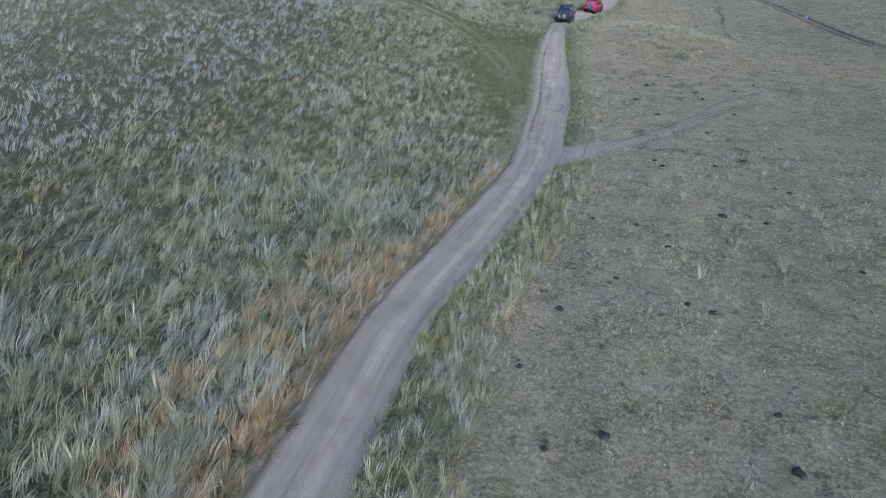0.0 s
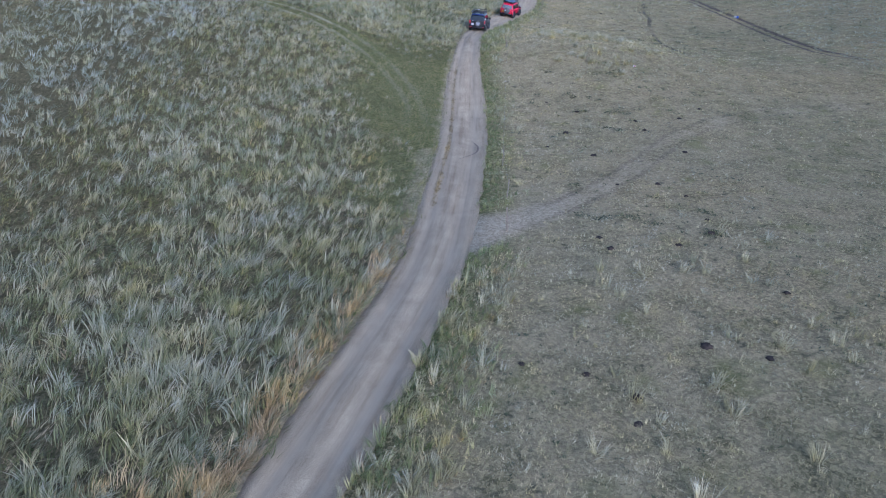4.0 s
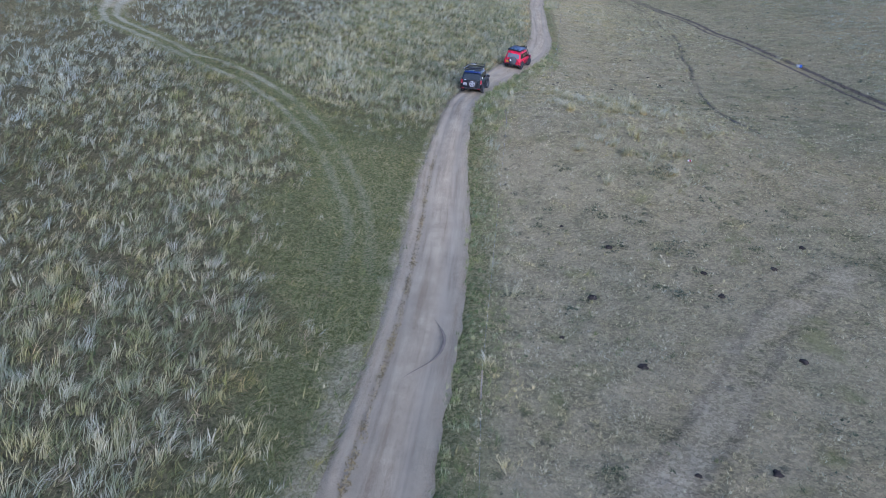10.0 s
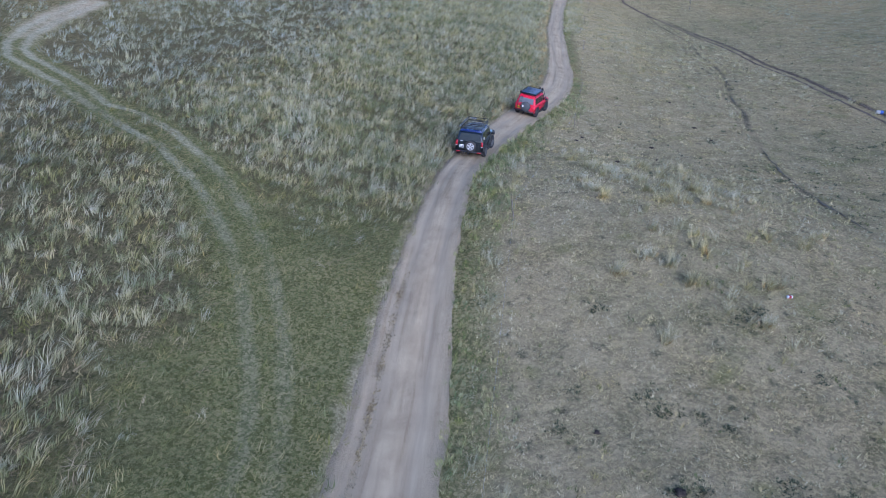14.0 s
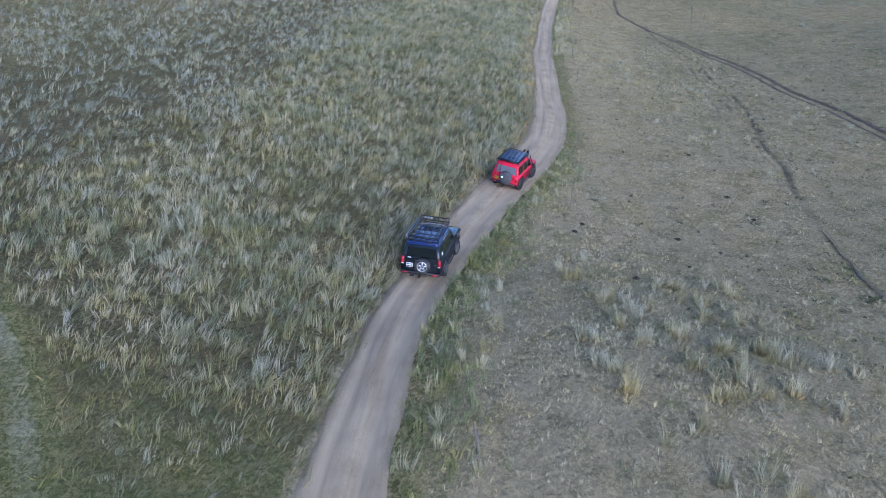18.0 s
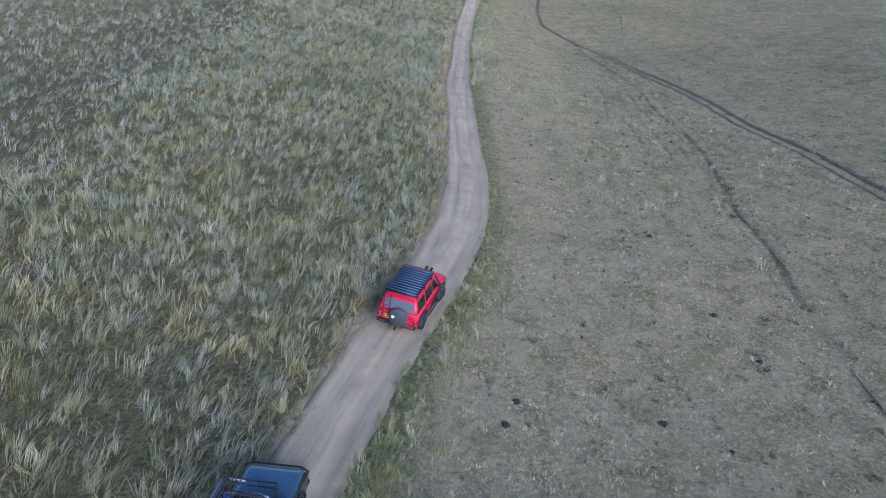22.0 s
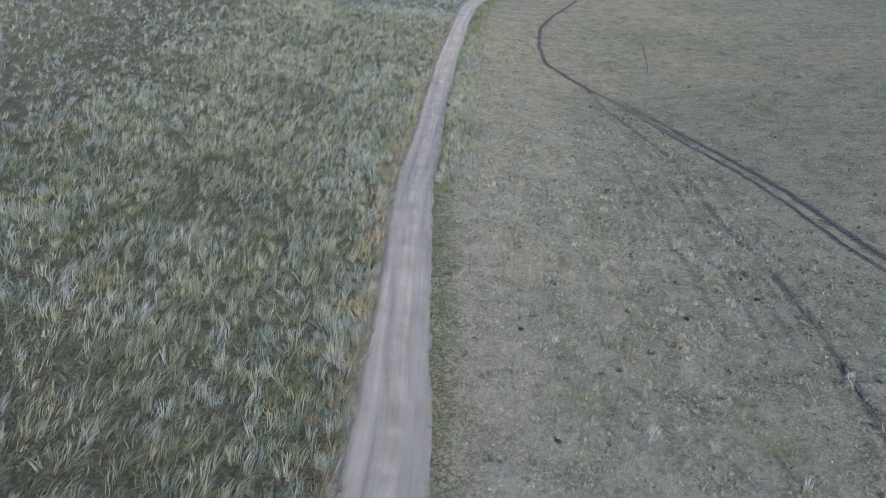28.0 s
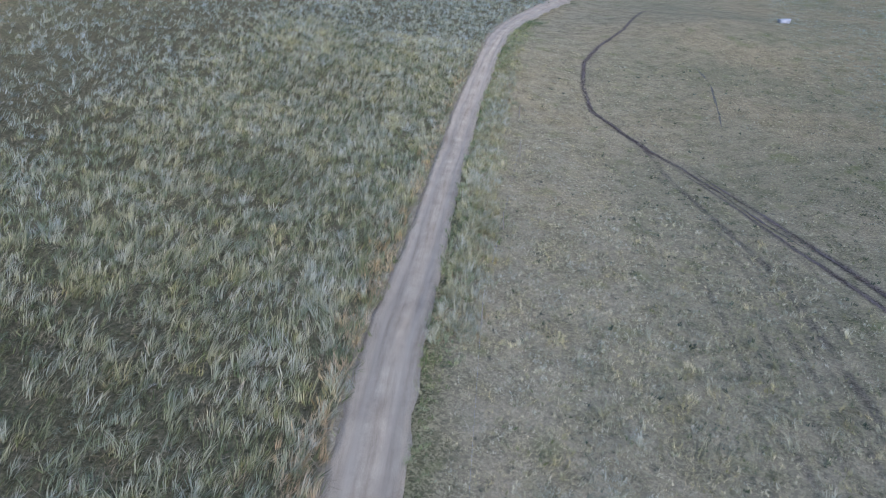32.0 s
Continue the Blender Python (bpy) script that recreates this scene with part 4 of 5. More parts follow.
GUNMETAL = plain("dusty_alloy", (0.13, 0.13, 0.135), 0.5, metal=0.4, grime=0.5)
ALUMINIUM = plain("bare_aluminium", (0.34, 0.38, 0.46), 0.42, metal=0.6, grime=0.1)
REDLENS = plain("red_lens", (0.36, 0.005, 0.016), 0.4, coat=0.2, grime=0.05)
CLEAR = plain("clear_lens", (0.6, 0.6, 0.6), 0.12, coat=1.0, grime=0.1)
AMBER = plain("amber_lens", (0.6, 0.16, 0.01), 0.15, coat=1.0, grime=0.05)
YELLOW = plain("yellow_plate", (0.72, 0.42, 0.01), 0.5, grime=0.1)
WHITE = plain("white_plate", (0.75, 0.76, 0.78), 0.5, grime=0.1)
DULL = plain("dull_white_plastic", (0.31, 0.31, 0.305), 0.8, grime=0.3)
INK = plain("dark_ink", (0.02, 0.02, 0.025), 0.6, grime=0.0)


def wheel_at(parent, x, y, r, out, rim_material, spokes=5):
    """A wheel whose outer side looks along out (+1 or -1 in x)."""
    hub = new("wheel")
    hub.parent = parent
    hub.matrix_basis = pose(x, y, r)
    w = 0.125
    part("tyre", turned([(r * 0.62, -w * 0.9), (r * 0.86, -w * 1.04), (r * 0.97, -w * 0.92), (r, -w * 0.6), (r * 0.985, -w * 0.2), (r, 0), (r * 0.985, w * 0.2),
                         (r, w * 0.6), (r * 0.97, w * 0.92), (r * 0.86, w * 1.04), (r * 0.62, w * 0.9)], 28), RUBBER, hub)
    s = out * w
    rim = part("rim", turned([(r * 0.63, s * 0.96), (r * 0.6, s * 0.98), (r * 0.56, s * 0.55), (r * 0.2, s * 0.5), (r * 0.16, s * 0.72), (0.01, s * 0.74)], 24), rim_material, hub)
    bm = bmesh.new()
    for k in range(spokes):
        v = bmesh.ops.create_cube(bm, size=1)["verts"]
        bmesh.ops.scale(bm, vec=(0.03, r * 0.13, r * 0.46), verts=v)
        bmesh.ops.translate(bm, vec=(s * 0.72, 0, r * 0.36), verts=v)
        bmesh.ops.rotate(bm, cent=(0, 0, 0), matrix=Matrix.Rotation(2 * math.pi * k / spokes, 3, "X"), verts=v)
    part("spokes", soften(bm, 0.008), rim_material, rim)
    return hub


def arc(cy, cz, r, a0, a1, n=9):
    return [(cy + r * math.cos(radians(a)), cz + r * math.sin(radians(a))) for a in np.linspace(a0, a1, n)]


def estate_car(paint, roof_paint, half, rear, front, wheel_r):
    """The shared shell: lower body, cabin, glass, arches, bumpers, mirrors, wheels. Forward is +y."""
    car = new("off_road_car")
    ax = 1.27
    belt, top = 1.16, 1.82
    low = [(rear, 0.55), (-ax - 0.5, 0.50)] + arc(-ax, 0.42, 0.47, 170, 10) + [(-ax + 0.5, 0.44), (ax - 0.5, 0.44)] + arc(ax, 0.42, 0.47, 170, 10)
    low += [(front - 0.06, 0.52), (front, 0.62), (front, 0.98), (front - 0.1, 1.07), (0.95, 1.15), (0.80, belt), (rear + 0.02, belt), (rear - 0.02, 1.0)]
    part("body", slab(low, half, 0.035), paint, car)
    part("bonnet", loft([round_rect(half - 0.04, 0.88, front - 0.02, 1.06, 0.10), round_rect(half - 0.08, 0.87, front - 0.07, 1.155, 0.12), round_rect(half - 0.26, 0.92, front - 0.30, 1.19, 0.10)]), BONNET_SKY if paint is NIGHT else paint, car)
    hb, ht = half - 0.03, half - 0.16
    part("cabin", loft([round_rect(hb, rear + 0.02, 0.86, belt - 0.02, 0.07), round_rect(hb, rear + 0.02, 0.84, belt + 0.04, 0.07), round_rect(ht, rear + 0.13, 0.24, top, 0.10)]), paint, car)
    part("roof", loft([round_rect(ht, rear + 0.13, 0.24, top - 0.005, 0.10), round_rect(ht - 0.03, rear + 0.16, 0.20, top + 0.055, 0.12), round_rect(ht - 0.16, rear + 0.30, 0.02, top + 0.085, 0.14)]), roof_paint, car)
    part("raised_roof", loft([round_rect(ht - 0.05, rear + 0.15, -0.62, top + 0.04, 0.1), round_rect(ht - 0.08, rear + 0.18, -0.72, top + 0.125, 0.1), round_rect(ht - 0.2, rear + 0.28, -0.85, top + 0.14, 0.1)]), roof_paint, car)

    def on_side(s, y, z):
        return (s * (hb + (ht - hb) * (z - belt - 0.04) / (top - belt - 0.04)), y, z)

    zl, zh = belt + 0.09, top - 0.07
    for s in (-1, 1):
        out = (s, 0, 0.2)
        for y0, y1, t0, t1 in ((-0.02, 0.66, -0.02, 0.26), (-0.98, -0.12, -0.98, -0.12), (rear + 0.22, -1.10, rear + 0.26, -1.10)):
            part("side_window", pane([on_side(s, y0, zl), on_side(s, y1, zl), on_side(s, t1, zh), on_side(s, t0, zh)], out), GLASS, car)
        for y in (-0.07, -1.04):
            part("door_seam", box((s * (half + 0.001), y, 0.82, 0.006, 0.012, 0.66), bevel=0), INK, car)
        for y in (0.12, -0.88):
            part("door_handle", box((s * (half + 0.012), y, 1.04, 0.03, 0.14, 0.035)), TRIM, car)
        for y in (-ax, ax):
            ring = [(s * (half + 0.02), py, pz) for py, pz in arc(y, 0.42, 0.475, 188, -8, 14)]
            part("wheel_arch", rods([ring], 0.05, 6), TRIM, car)
            part("wheel_well", box((s * (half - 0.16), y, 0.62, 0.24, 0.8, 0.4), bevel=0.05), INK, car)
        part("side_sill", box((s * (half + 0.015), 0, 0.47, 0.06, 1.6, 0.10)), TRIM, car)
        part("rubbing_strip", box((s * (half + 0.006), 0, 0.80, 0.02, 1.55, 0.06)), TRIM if paint is NIGHT else paint, car)
        mirror = part("wing_mirror", box((s * (half + 0.14), 0.66, 1.24, 0.24, 0.10, 0.19), bevel=0.03), TRIM, car)
        part("mirror_arm", rods([[(s * (half - 0.03), 0.70, 1.20), (s * (half + 0.08), 0.68, 1.22)]], 0.025), TRIM, mirror)
        part("headlamp", box((s * (half - 0.22), front + 0.005, 0.86, 0.30, 0.03, 0.18), bevel=0.02), CLEAR, car)
        part("front_indicator", box((s * (half - 0.04), front - 0.02, 0.86, 0.08, 0.05, 0.18), bevel=0.015), AMBER, car)
        for y in (-ax, ax):
            wheel = wheel_at(car, s * (half - 0.05), y, wheel_r, s, GUNMETAL if paint is NIGHT else TRIM)
            if y > 0:
                wheel.matrix_basis = wheel.matrix_basis @ pose(0, 0, 0, 0, 0, -14)
    part("windscreen", pane([(-hb + 0.08, 0.80, belt + 0.06), (hb - 0.08, 0.80, belt + 0.06), (ht - 0.06, 0.275, top - 0.05), (-ht + 0.06, 0.275, top - 0.05)], (0, 0.75, 0.66)), GLASS, car)
    for x in (-0.3, 0.25):
        part("wiper", rods([[(x, 0.83, belt + 0.05), (x + 0.35, 0.66, belt + 0.26)]], 0.008, 5), BLACK, car)
    part("grille", box((0, front + 0.004, 0.86, 2 * half - 0.8, 0.03, 0.17), bevel=0.01), TRIM, car)
    part("front_bumper", box((0, front + 0.06, 0.58, 2 * half + 0.02, 0.16, 0.2), bevel=0.04), TRIM, car)
    part("underbody", box((0, 0, 0.46, 1.0, 3.6, 0.16), bevel=0.03), INK, car)
    for y in (-ax, ax):
        part("axle", rods([[(-half + 0.2, y, wheel_r), (half - 0.2, y, wheel_r)]], 0.06), INK, car)
    return car


def tail(car, paint, half, rear, lamp_z, lamp_h, lamp_material, rim, glass, low=0.53):
    """Rear window, tail lamps, bumper and tow ball."""
    part("rear_window", pane([(-half + 0.18 + rim, rear + 0.028, 1.22 + rim / 2), (half - 0.14 - rim, rear + 0.028, 1.22 + rim / 2), (half - 0.20 - rim, rear + 0.115, 1.74 - rim / 2), (-half + 0.24 + rim, rear + 0.115, 1.74 - rim / 2)], (0, -1, 0.17)), glass, car)
    door = part("rear_door", pane([(-half + 0.16, rear - 0.016, 0.62), (half - 0.14, rear - 0.016, 0.62), (half - 0.14, rear - 0.012, 1.14), (-half + 0.16, rear - 0.012, 1.14)], (0, -1, 0), 0.016), paint, car)
    part("door_handle", box((half - 0.28, rear - 0.04, 0.98, 0.14, 0.03, 0.04)), TRIM, door)
    for s in (-1, 1):
        lamp = part("tail_lamp", box((s * (half - 0.07), rear - 0.01, lamp_z, 0.15, 0.07, lamp_h), bevel=0.015), lamp_material, car)
        part("reversing_lens", box((s * (half - 0.07), rear - 0.042, lamp_z - lamp_h * 0.42, 0.12, 0.02, lamp_h * 0.14), bevel=0.004), CLEAR if paint is NIGHT else AMBER, lamp)
        part("lamp_rib", box((s * (half - 0.07), rear - 0.044, lamp_z + lamp_h * 0.12, 0.12, 0.016, 0.012), bevel=0), INK, lamp)
        part("mudflap", box((s * (half - 0.12), -1.74, 0.42, 0.24, 0.02, 0.34), bevel=0.005), RUBBER, car)
    bumper = part("rear_bumper", box((0, rear - 0.07, low, 2 * half, 0.15, 0.11), bevel=0.035), TRIM, car)
    for s in (-1, 1):
        part("bumper_reflector", box((s * (half - 0.22), rear - 0.152, low, 0.26, 0.012, 0.06), bevel=0.003), REDLENS, bumper)
    part("tow_ball", turned([(0.02, 0.44), (0.02, 0.50), (0.035, 0.52), (0.035, 0.56), (0.01, 0.58)], 12, "Z", (0, rear - 0.25, 0)), BLACK, car)
    part("tow_bar", box((0, rear - 0.15, 0.42, 0.08, 0.3, 0.08)), BLACK, car)


def number_plate(car, x, y, z, material):
    plate = part("number_plate", box((x, y, z, 0.30, 0.015, 0.21), bevel=0.004), material, car)
    for dz in (0.05, -0.045):
        part("lettering", box(*[(x + dx, y - 0.009, z + dz, 0.045, 0.004, 0.06) for dx in (-0.10, -0.04, 0.03, 0.09)], bevel=0), INK, plate)


def red_car():
    half, rear, front, r = 0.885, -2.2, 1.94, 0.40
    car = estate_car(RED, RED, half, rear, front, r)
    tail(car, RED, half, rear, 0.86, 0.2, REDLENS, 0.05, SKY_GLASS, 0.61)
    # spare wheel in a grey vinyl cover
    part("spare_wheel_cover", turned([(0.33, rear - 0.04), (0.41, rear - 0.06), (0.425, rear - 0.10), (0.42, rear - 0.25), (0.385, rear - 0.285), (0.01, rear - 0.29)], 32, "Y", (0.10, 0, 1.02)), VINYL, car, "grey vinyl cover over the spare wheel")
    badge = turned([(0.075, rear - 0.288), (0.07, rear - 0.296), (0.01, rear - 0.298)], 16, "Y", (-0.12, 0, 1.05))
    part("cover_badge", badge, WHITE, car)
    # ladder on the rear door
    lx = -0.52
    rungs = [[(lx - 0.14, rear - 0.07 + 0.12 * max(0, (z - 1.16)) / 0.66, z), (lx + 0.14, rear - 0.07 + 0.12 * max(0, (z - 1.16)) / 0.66, z)] for z in (0.98, 1.18, 1.38, 1.58, 1.76)]
    ladder = part("ladder", rods([[(lx + d, rear - 0.07, 0.85), (lx + d, rear - 0.07, 1.16), (lx + d, rear + 0.05, 1.80), (lx + d, rear + 0.14, 1.97)] for d in (-0.14, 0.14)], 0.014), BLACK, car, "black steel ladder")
    for line in rungs:
        part("rung", rods([line], 0.016), VINYL, ladder)
    number_plate(car, -0.53, rear - 0.045, 0.83, YELLOW)
    # flat black roof rack with cross slats
    zr = 2.06
    hw, y0, y1 = 0.70, rear + 0.10, 0.22
    rack = part("roof_rack", rods([[(-hw, y0, zr), (hw, y0, zr), (hw, y1, zr), (-hw, y1, zr), (-hw, y0, zr)], [(-hw, y0, zr + 0.08), (hw, y0, zr + 0.08), (hw, y1, zr + 0.08), (-hw, y1, zr + 0.08), (-hw, y0, zr + 0.08)]], 0.022), BLACK, car, "flat black steel roof rack")
    # closed dark sheet added so no red roof shows between the slats
    part("rack_floor", box((0, (y0 + y1) / 2, zr, 2 * hw - 0.04, y1 - y0 - 0.04, 0.02), bevel=0.004), NIGHT, rack)
    for k in range(11):
        y = y0 + 0.12 + (y1 - y0 - 0.24) * k / 10
        part("slat", box((0, y, zr + 0.045, 2 * hw, 0.045, 0.025), bevel=0.006), SLAT_SKY, rack)
    for s in (-1, 1):
        for y in (y0 + 0.2, -1.0, y1 - 0.25):
            part("rack_leg", box((s * (hw + 0.01), y, zr - 0.11, 0.03, 0.06, 0.22), bevel=0.005), BLACK, rack)
    lights = part("light_bar", rods([[(-0.1, y1 + 0.06, zr + 0.05), (0.62, y1 + 0.06, zr + 0.05)]], 0.018), BLACK, car)
    for x in (0.32, 0.56):
        spot = part("spot_lamp", turned([(0.03, y1 + 0.02), (0.065, y1 + 0.05), (0.075, y1 + 0.11), (0.075, y1 + 0.14), (0.01, y1 + 0.145)], 18, "Y", (x, 0, zr + 0.14)), BLACK, lights)
        part("lamp_stalk", rods([[(x, y1 + 0.07, zr + 0.05), (x, y1 + 0.07, zr + 0.13)]], 0.014), BLACK, spot)
    part("snorkel", rods([[(half - 0.02, 1.0, 1.12), (half + 0.03, 0.86, 1.2), (half - 0.09, 0.3, 1.86), (half - 0.09, 0.28, 1.98)]], 0.035), TRIM, car)
    part("rear_rail", rods([[(-half, rear - 0.14, 0.72), (-half, rear - 0.2, 0.6), (half, rear - 0.2, 0.6), (half, rear - 0.14, 0.72)]], 0.022), BLACK, car)
    for s in (-1, 1):
        part("rock_slider", rods([[(s * (half + 0.04), -0.75, 0.42), (s * (half + 0.1), -0.68, 0.4), (s * (half + 0.1), 0.68, 0.4), (s * (half + 0.04), 0.75, 0.42)]], 0.03), BLACK, car)
    return tagged(car, "bright red off-road estate car with a black roof rack and ladder", "car")


def dark_car():
    half, rear, front, r = 0.925, -2.36, 2.14, 0.385
    car = estate_car(NIGHT, ROOF_SKY, half, rear, front, r)
    tail(car, NIGHT, half, rear, 1.06, 0.36, REDLENS, 0.05, GLASS)
    # uncovered spare wheel
    spare = new("spare_wheel")
    spare.parent = car
    spare.matrix_basis = pose(0.12, rear - 0.16, 0.93, 0, 0, -90)
    part("tyre", turned([(0.23, -0.09), (0.33, -0.115), (0.37, -0.09), (0.38, 0), (0.37, 0.09), (0.33, 0.115), (0.23, 0.09)], 30), RUBBER, spare)
    rim = part("rim", turned([(0.235, 0.095), (0.22, 0.10), (0.205, 0.055), (0.08, 0.05), (0.06, 0.085), (0.01, 0.09)], 26), VINYL, spare, "five-spoke alloy rim")
    bm = bmesh.new()
    for k in range(5):
        v = bmesh.ops.create_cube(bm, size=1)["verts"]
        bmesh.ops.scale(bm, vec=(0.03, 0.10, 0.19), verts=v)
        bmesh.ops.translate(bm, vec=(0.085, 0, 0.12), verts=v)
        bmesh.ops.rotate(bm, cent=(0, 0, 0), matrix=Matrix.Rotation(2 * math.pi * k / 5, 3, "X"), verts=v)
    part("spokes", soften(bm, 0.008), ALLOY, rim)
    part("rim_ring", turned([(0.245, 0.085), (0.25, 0.10), (0.215, 0.105), (0.205, 0.085)], 28), ALLOY, rim)
    number_plate(car, -0.52, rear - 0.045, 0.86, WHITE)
    part("sticker", box((-0.55, rear + 0.012, 1.21, 0.16, 0.02, 0.045), bevel=0.003), WHITE, car)
    for s in (1,):
        part("window_sticker", box((s * (half - 0.050), rear + 0.42, 1.34, 0.012, 0.10, 0.26), (s * (half - 0.046), rear + 0.52, 1.40, 0.012, 0.08, 0.16), (s * (half - 0.044), rear + 0.58, 1.30, 0.012, 0.06, 0.10), bevel=0.003), WHITE, car, "white sticker on the quarter window")
        part("gutter_strip", rods([[(s * (half - 0.15), -1.30, 1.84), (s * (half - 0.145), -0.50, 1.845)]], 0.022, 6), DULL, car, "pale strip along the roof gutter")
    # two glass sunroofs and an aerial
    for y0, y1, z in ((-0.48, 0.10, 1.905),):
        part("sunroof", loft([round_rect(0.40, y0, y1, z - 0.02, 0.06), round_rect(0.40, y0, y1, z + 0.012, 0.06), round_rect(0.38, y0 + 0.02, y1 - 0.02, z + 0.016, 0.06)]), GLASS, car)
    for x in (-0.42, -0.14, 0.14, 0.42):
        part("roof_rib", box((x, -1.5, 1.962, 0.05, 1.1, 0.02), bevel=0.008), ROOF_SKY, car)
    part("aerial", turned([(0.035, 1.90), (0.03, 1.94), (0.008, 1.96), (0.006, 2.02)], 10, "Z", (0.02, -0.62, 0)), BLACK, car)
    part("front_roof_rail", rods([[(-0.66, 0.12, 1.90), (-0.3, 0.20, 1.945), (0.3, 0.20, 1.945), (0.66, 0.12, 1.90)]], 0.018), ALUMINIUM, car)
    # basket rack of black tube
    z0, z1 = 2.06, 2.24
    hw, y0, y1 = 0.69, rear + 0.10, 0.34
    loop = lambda z: [(-hw, y0, z), (hw, y0, z), (hw, y1, z), (-hw, y1, z), (-hw, y0, z)]
    rack = part("roof_rack", rods([loop(z0), loop(z1)], 0.025), BLACK, car, "black tube basket roof rack")
    part("rack_panel", box((-0.36, y1 + 0.012, z1 - 0.06, 0.46, 0.02, 0.09), bevel=0.006), CANVAS, rack, "small pale panel on the front rail")
    for x, w in ((-0.5, 0.06), (-0.4, 0.08), (-0.28, 0.07)):
        part("lettering", box((x, y1 + 0.0, z1 - 0.06, w, 0.012, 0.04), bevel=0), INK, rack)
    for k in range(5):
        y = y0 + (y1 - y0) * (k + 0.5) / 5
        part("cross_bar", rods([[(-hw, y, z1), (-hw, y, z0), (hw, y, z0), (hw, y, z1)]], 0.019, 6), BLACK, rack)
    for k in range(4):
        x = -hw + 2 * hw * (k + 1) / 5
        part("long_bar", rods([[(x, y0, z1 - 0.02), (x, y0, z0), (x, y1, z0), (x, y1, z1)]], 0.015, 6), BLACK, rack)
    for s in (-1, 1):
        for y in (y0 + 0.25, -1.0, y1 - 0.3):
            part("rack_leg", box((s * hw, y, z0 - 0.10, 0.03, 0.05, 0.2), bevel=0.005), BLACK, rack)
    for x in (-0.36, 0.36):
        part("rack_clamp", box((x, y0 - 0.03, z0 - 0.03, 0.18, 0.05, 0.06), bevel=0.01), BLACK, rack)
    awning = part("awning", box((-hw - 0.08, (y0 + y1) / 2, z0 + 0.07, 0.10, y1 - y0 + 0.04, 0.10), bevel=0.03), CANVAS, car, "rolled awning in a grey case along the rack")
    for y in (y0 - 0.02, y1 + 0.02):
        part("end_cap", box((-hw - 0.08, y, z0 + 0.07, 0.11, 0.04, 0.11), bevel=0.02), VINYL, awning)
    # wrap-round bar at the front and a step along the side
    part("bull_bar", rods([[(-half + 0.02, front - 0.45, 1.02), (-half - 0.02, front - 0.02, 1.04), (-half + 0.2, front + 0.07, 1.09), (half - 0.2, front + 0.07, 1.09), (half + 0.02, front - 0.02, 1.04), (half - 0.02, front - 0.45, 1.02)],
                            [(-half + 0.2, front + 0.07, 1.09), (-half + 0.2, front + 0.13, 0.6)], [(half - 0.2, front + 0.07, 1.09), (half - 0.2, front + 0.13, 0.6)]], 0.03), BLACK, car)
    for s in (-1, 1):
        part("side_step", rods([[(s * (half - 0.02), -0.78, 0.42), (s * (half + 0.09), -0.66, 0.40), (s * (half + 0.09), 0.66, 0.40), (s * (half - 0.02), 0.78, 0.42)]], 0.032), BLACK, car)
        part("waist_trim", box((s * (half + 0.006), -0.35, 1.10, 0.02, 2.3, 0.03), bevel=0.006), VINYL, car)
    part("tow_socket", box((-0.32, rear - 0.17, 0.42, 0.1, 0.08, 0.08), (-0.42, rear - 0.16, 0.40, 0.06, 0.08, 0.10)), BLACK, car)
    return tagged(car, "dark green off-road estate car with tube basket rack and awning", "car")


def stand(car, x, y, heading):
    """Set a car on the track: heading in degrees from east, on the slope under its wheels."""
    f, s = Vector((math.cos(radians(heading)), math.sin(radians(heading)))), Vector((math.sin(radians(heading)), -math.cos(radians(heading))))
    at = lambda a, b: float(relief(x + f.x * a + s.x * b, y + f.y * a + s.y * b))
    rise, tip = (at(1.27, 0) - at(-1.27, 0)) / 2.54, (at(0, -0.75) - at(0, 0.75)) / 1.5
    car.matrix_basis = pose(x, y, at(0, 0) - 0.075, 0, 0, heading - 90) @ pose(0, 0, 0, math.degrees(math.atan(rise)), math.degrees(math.atan(tip)), 0)


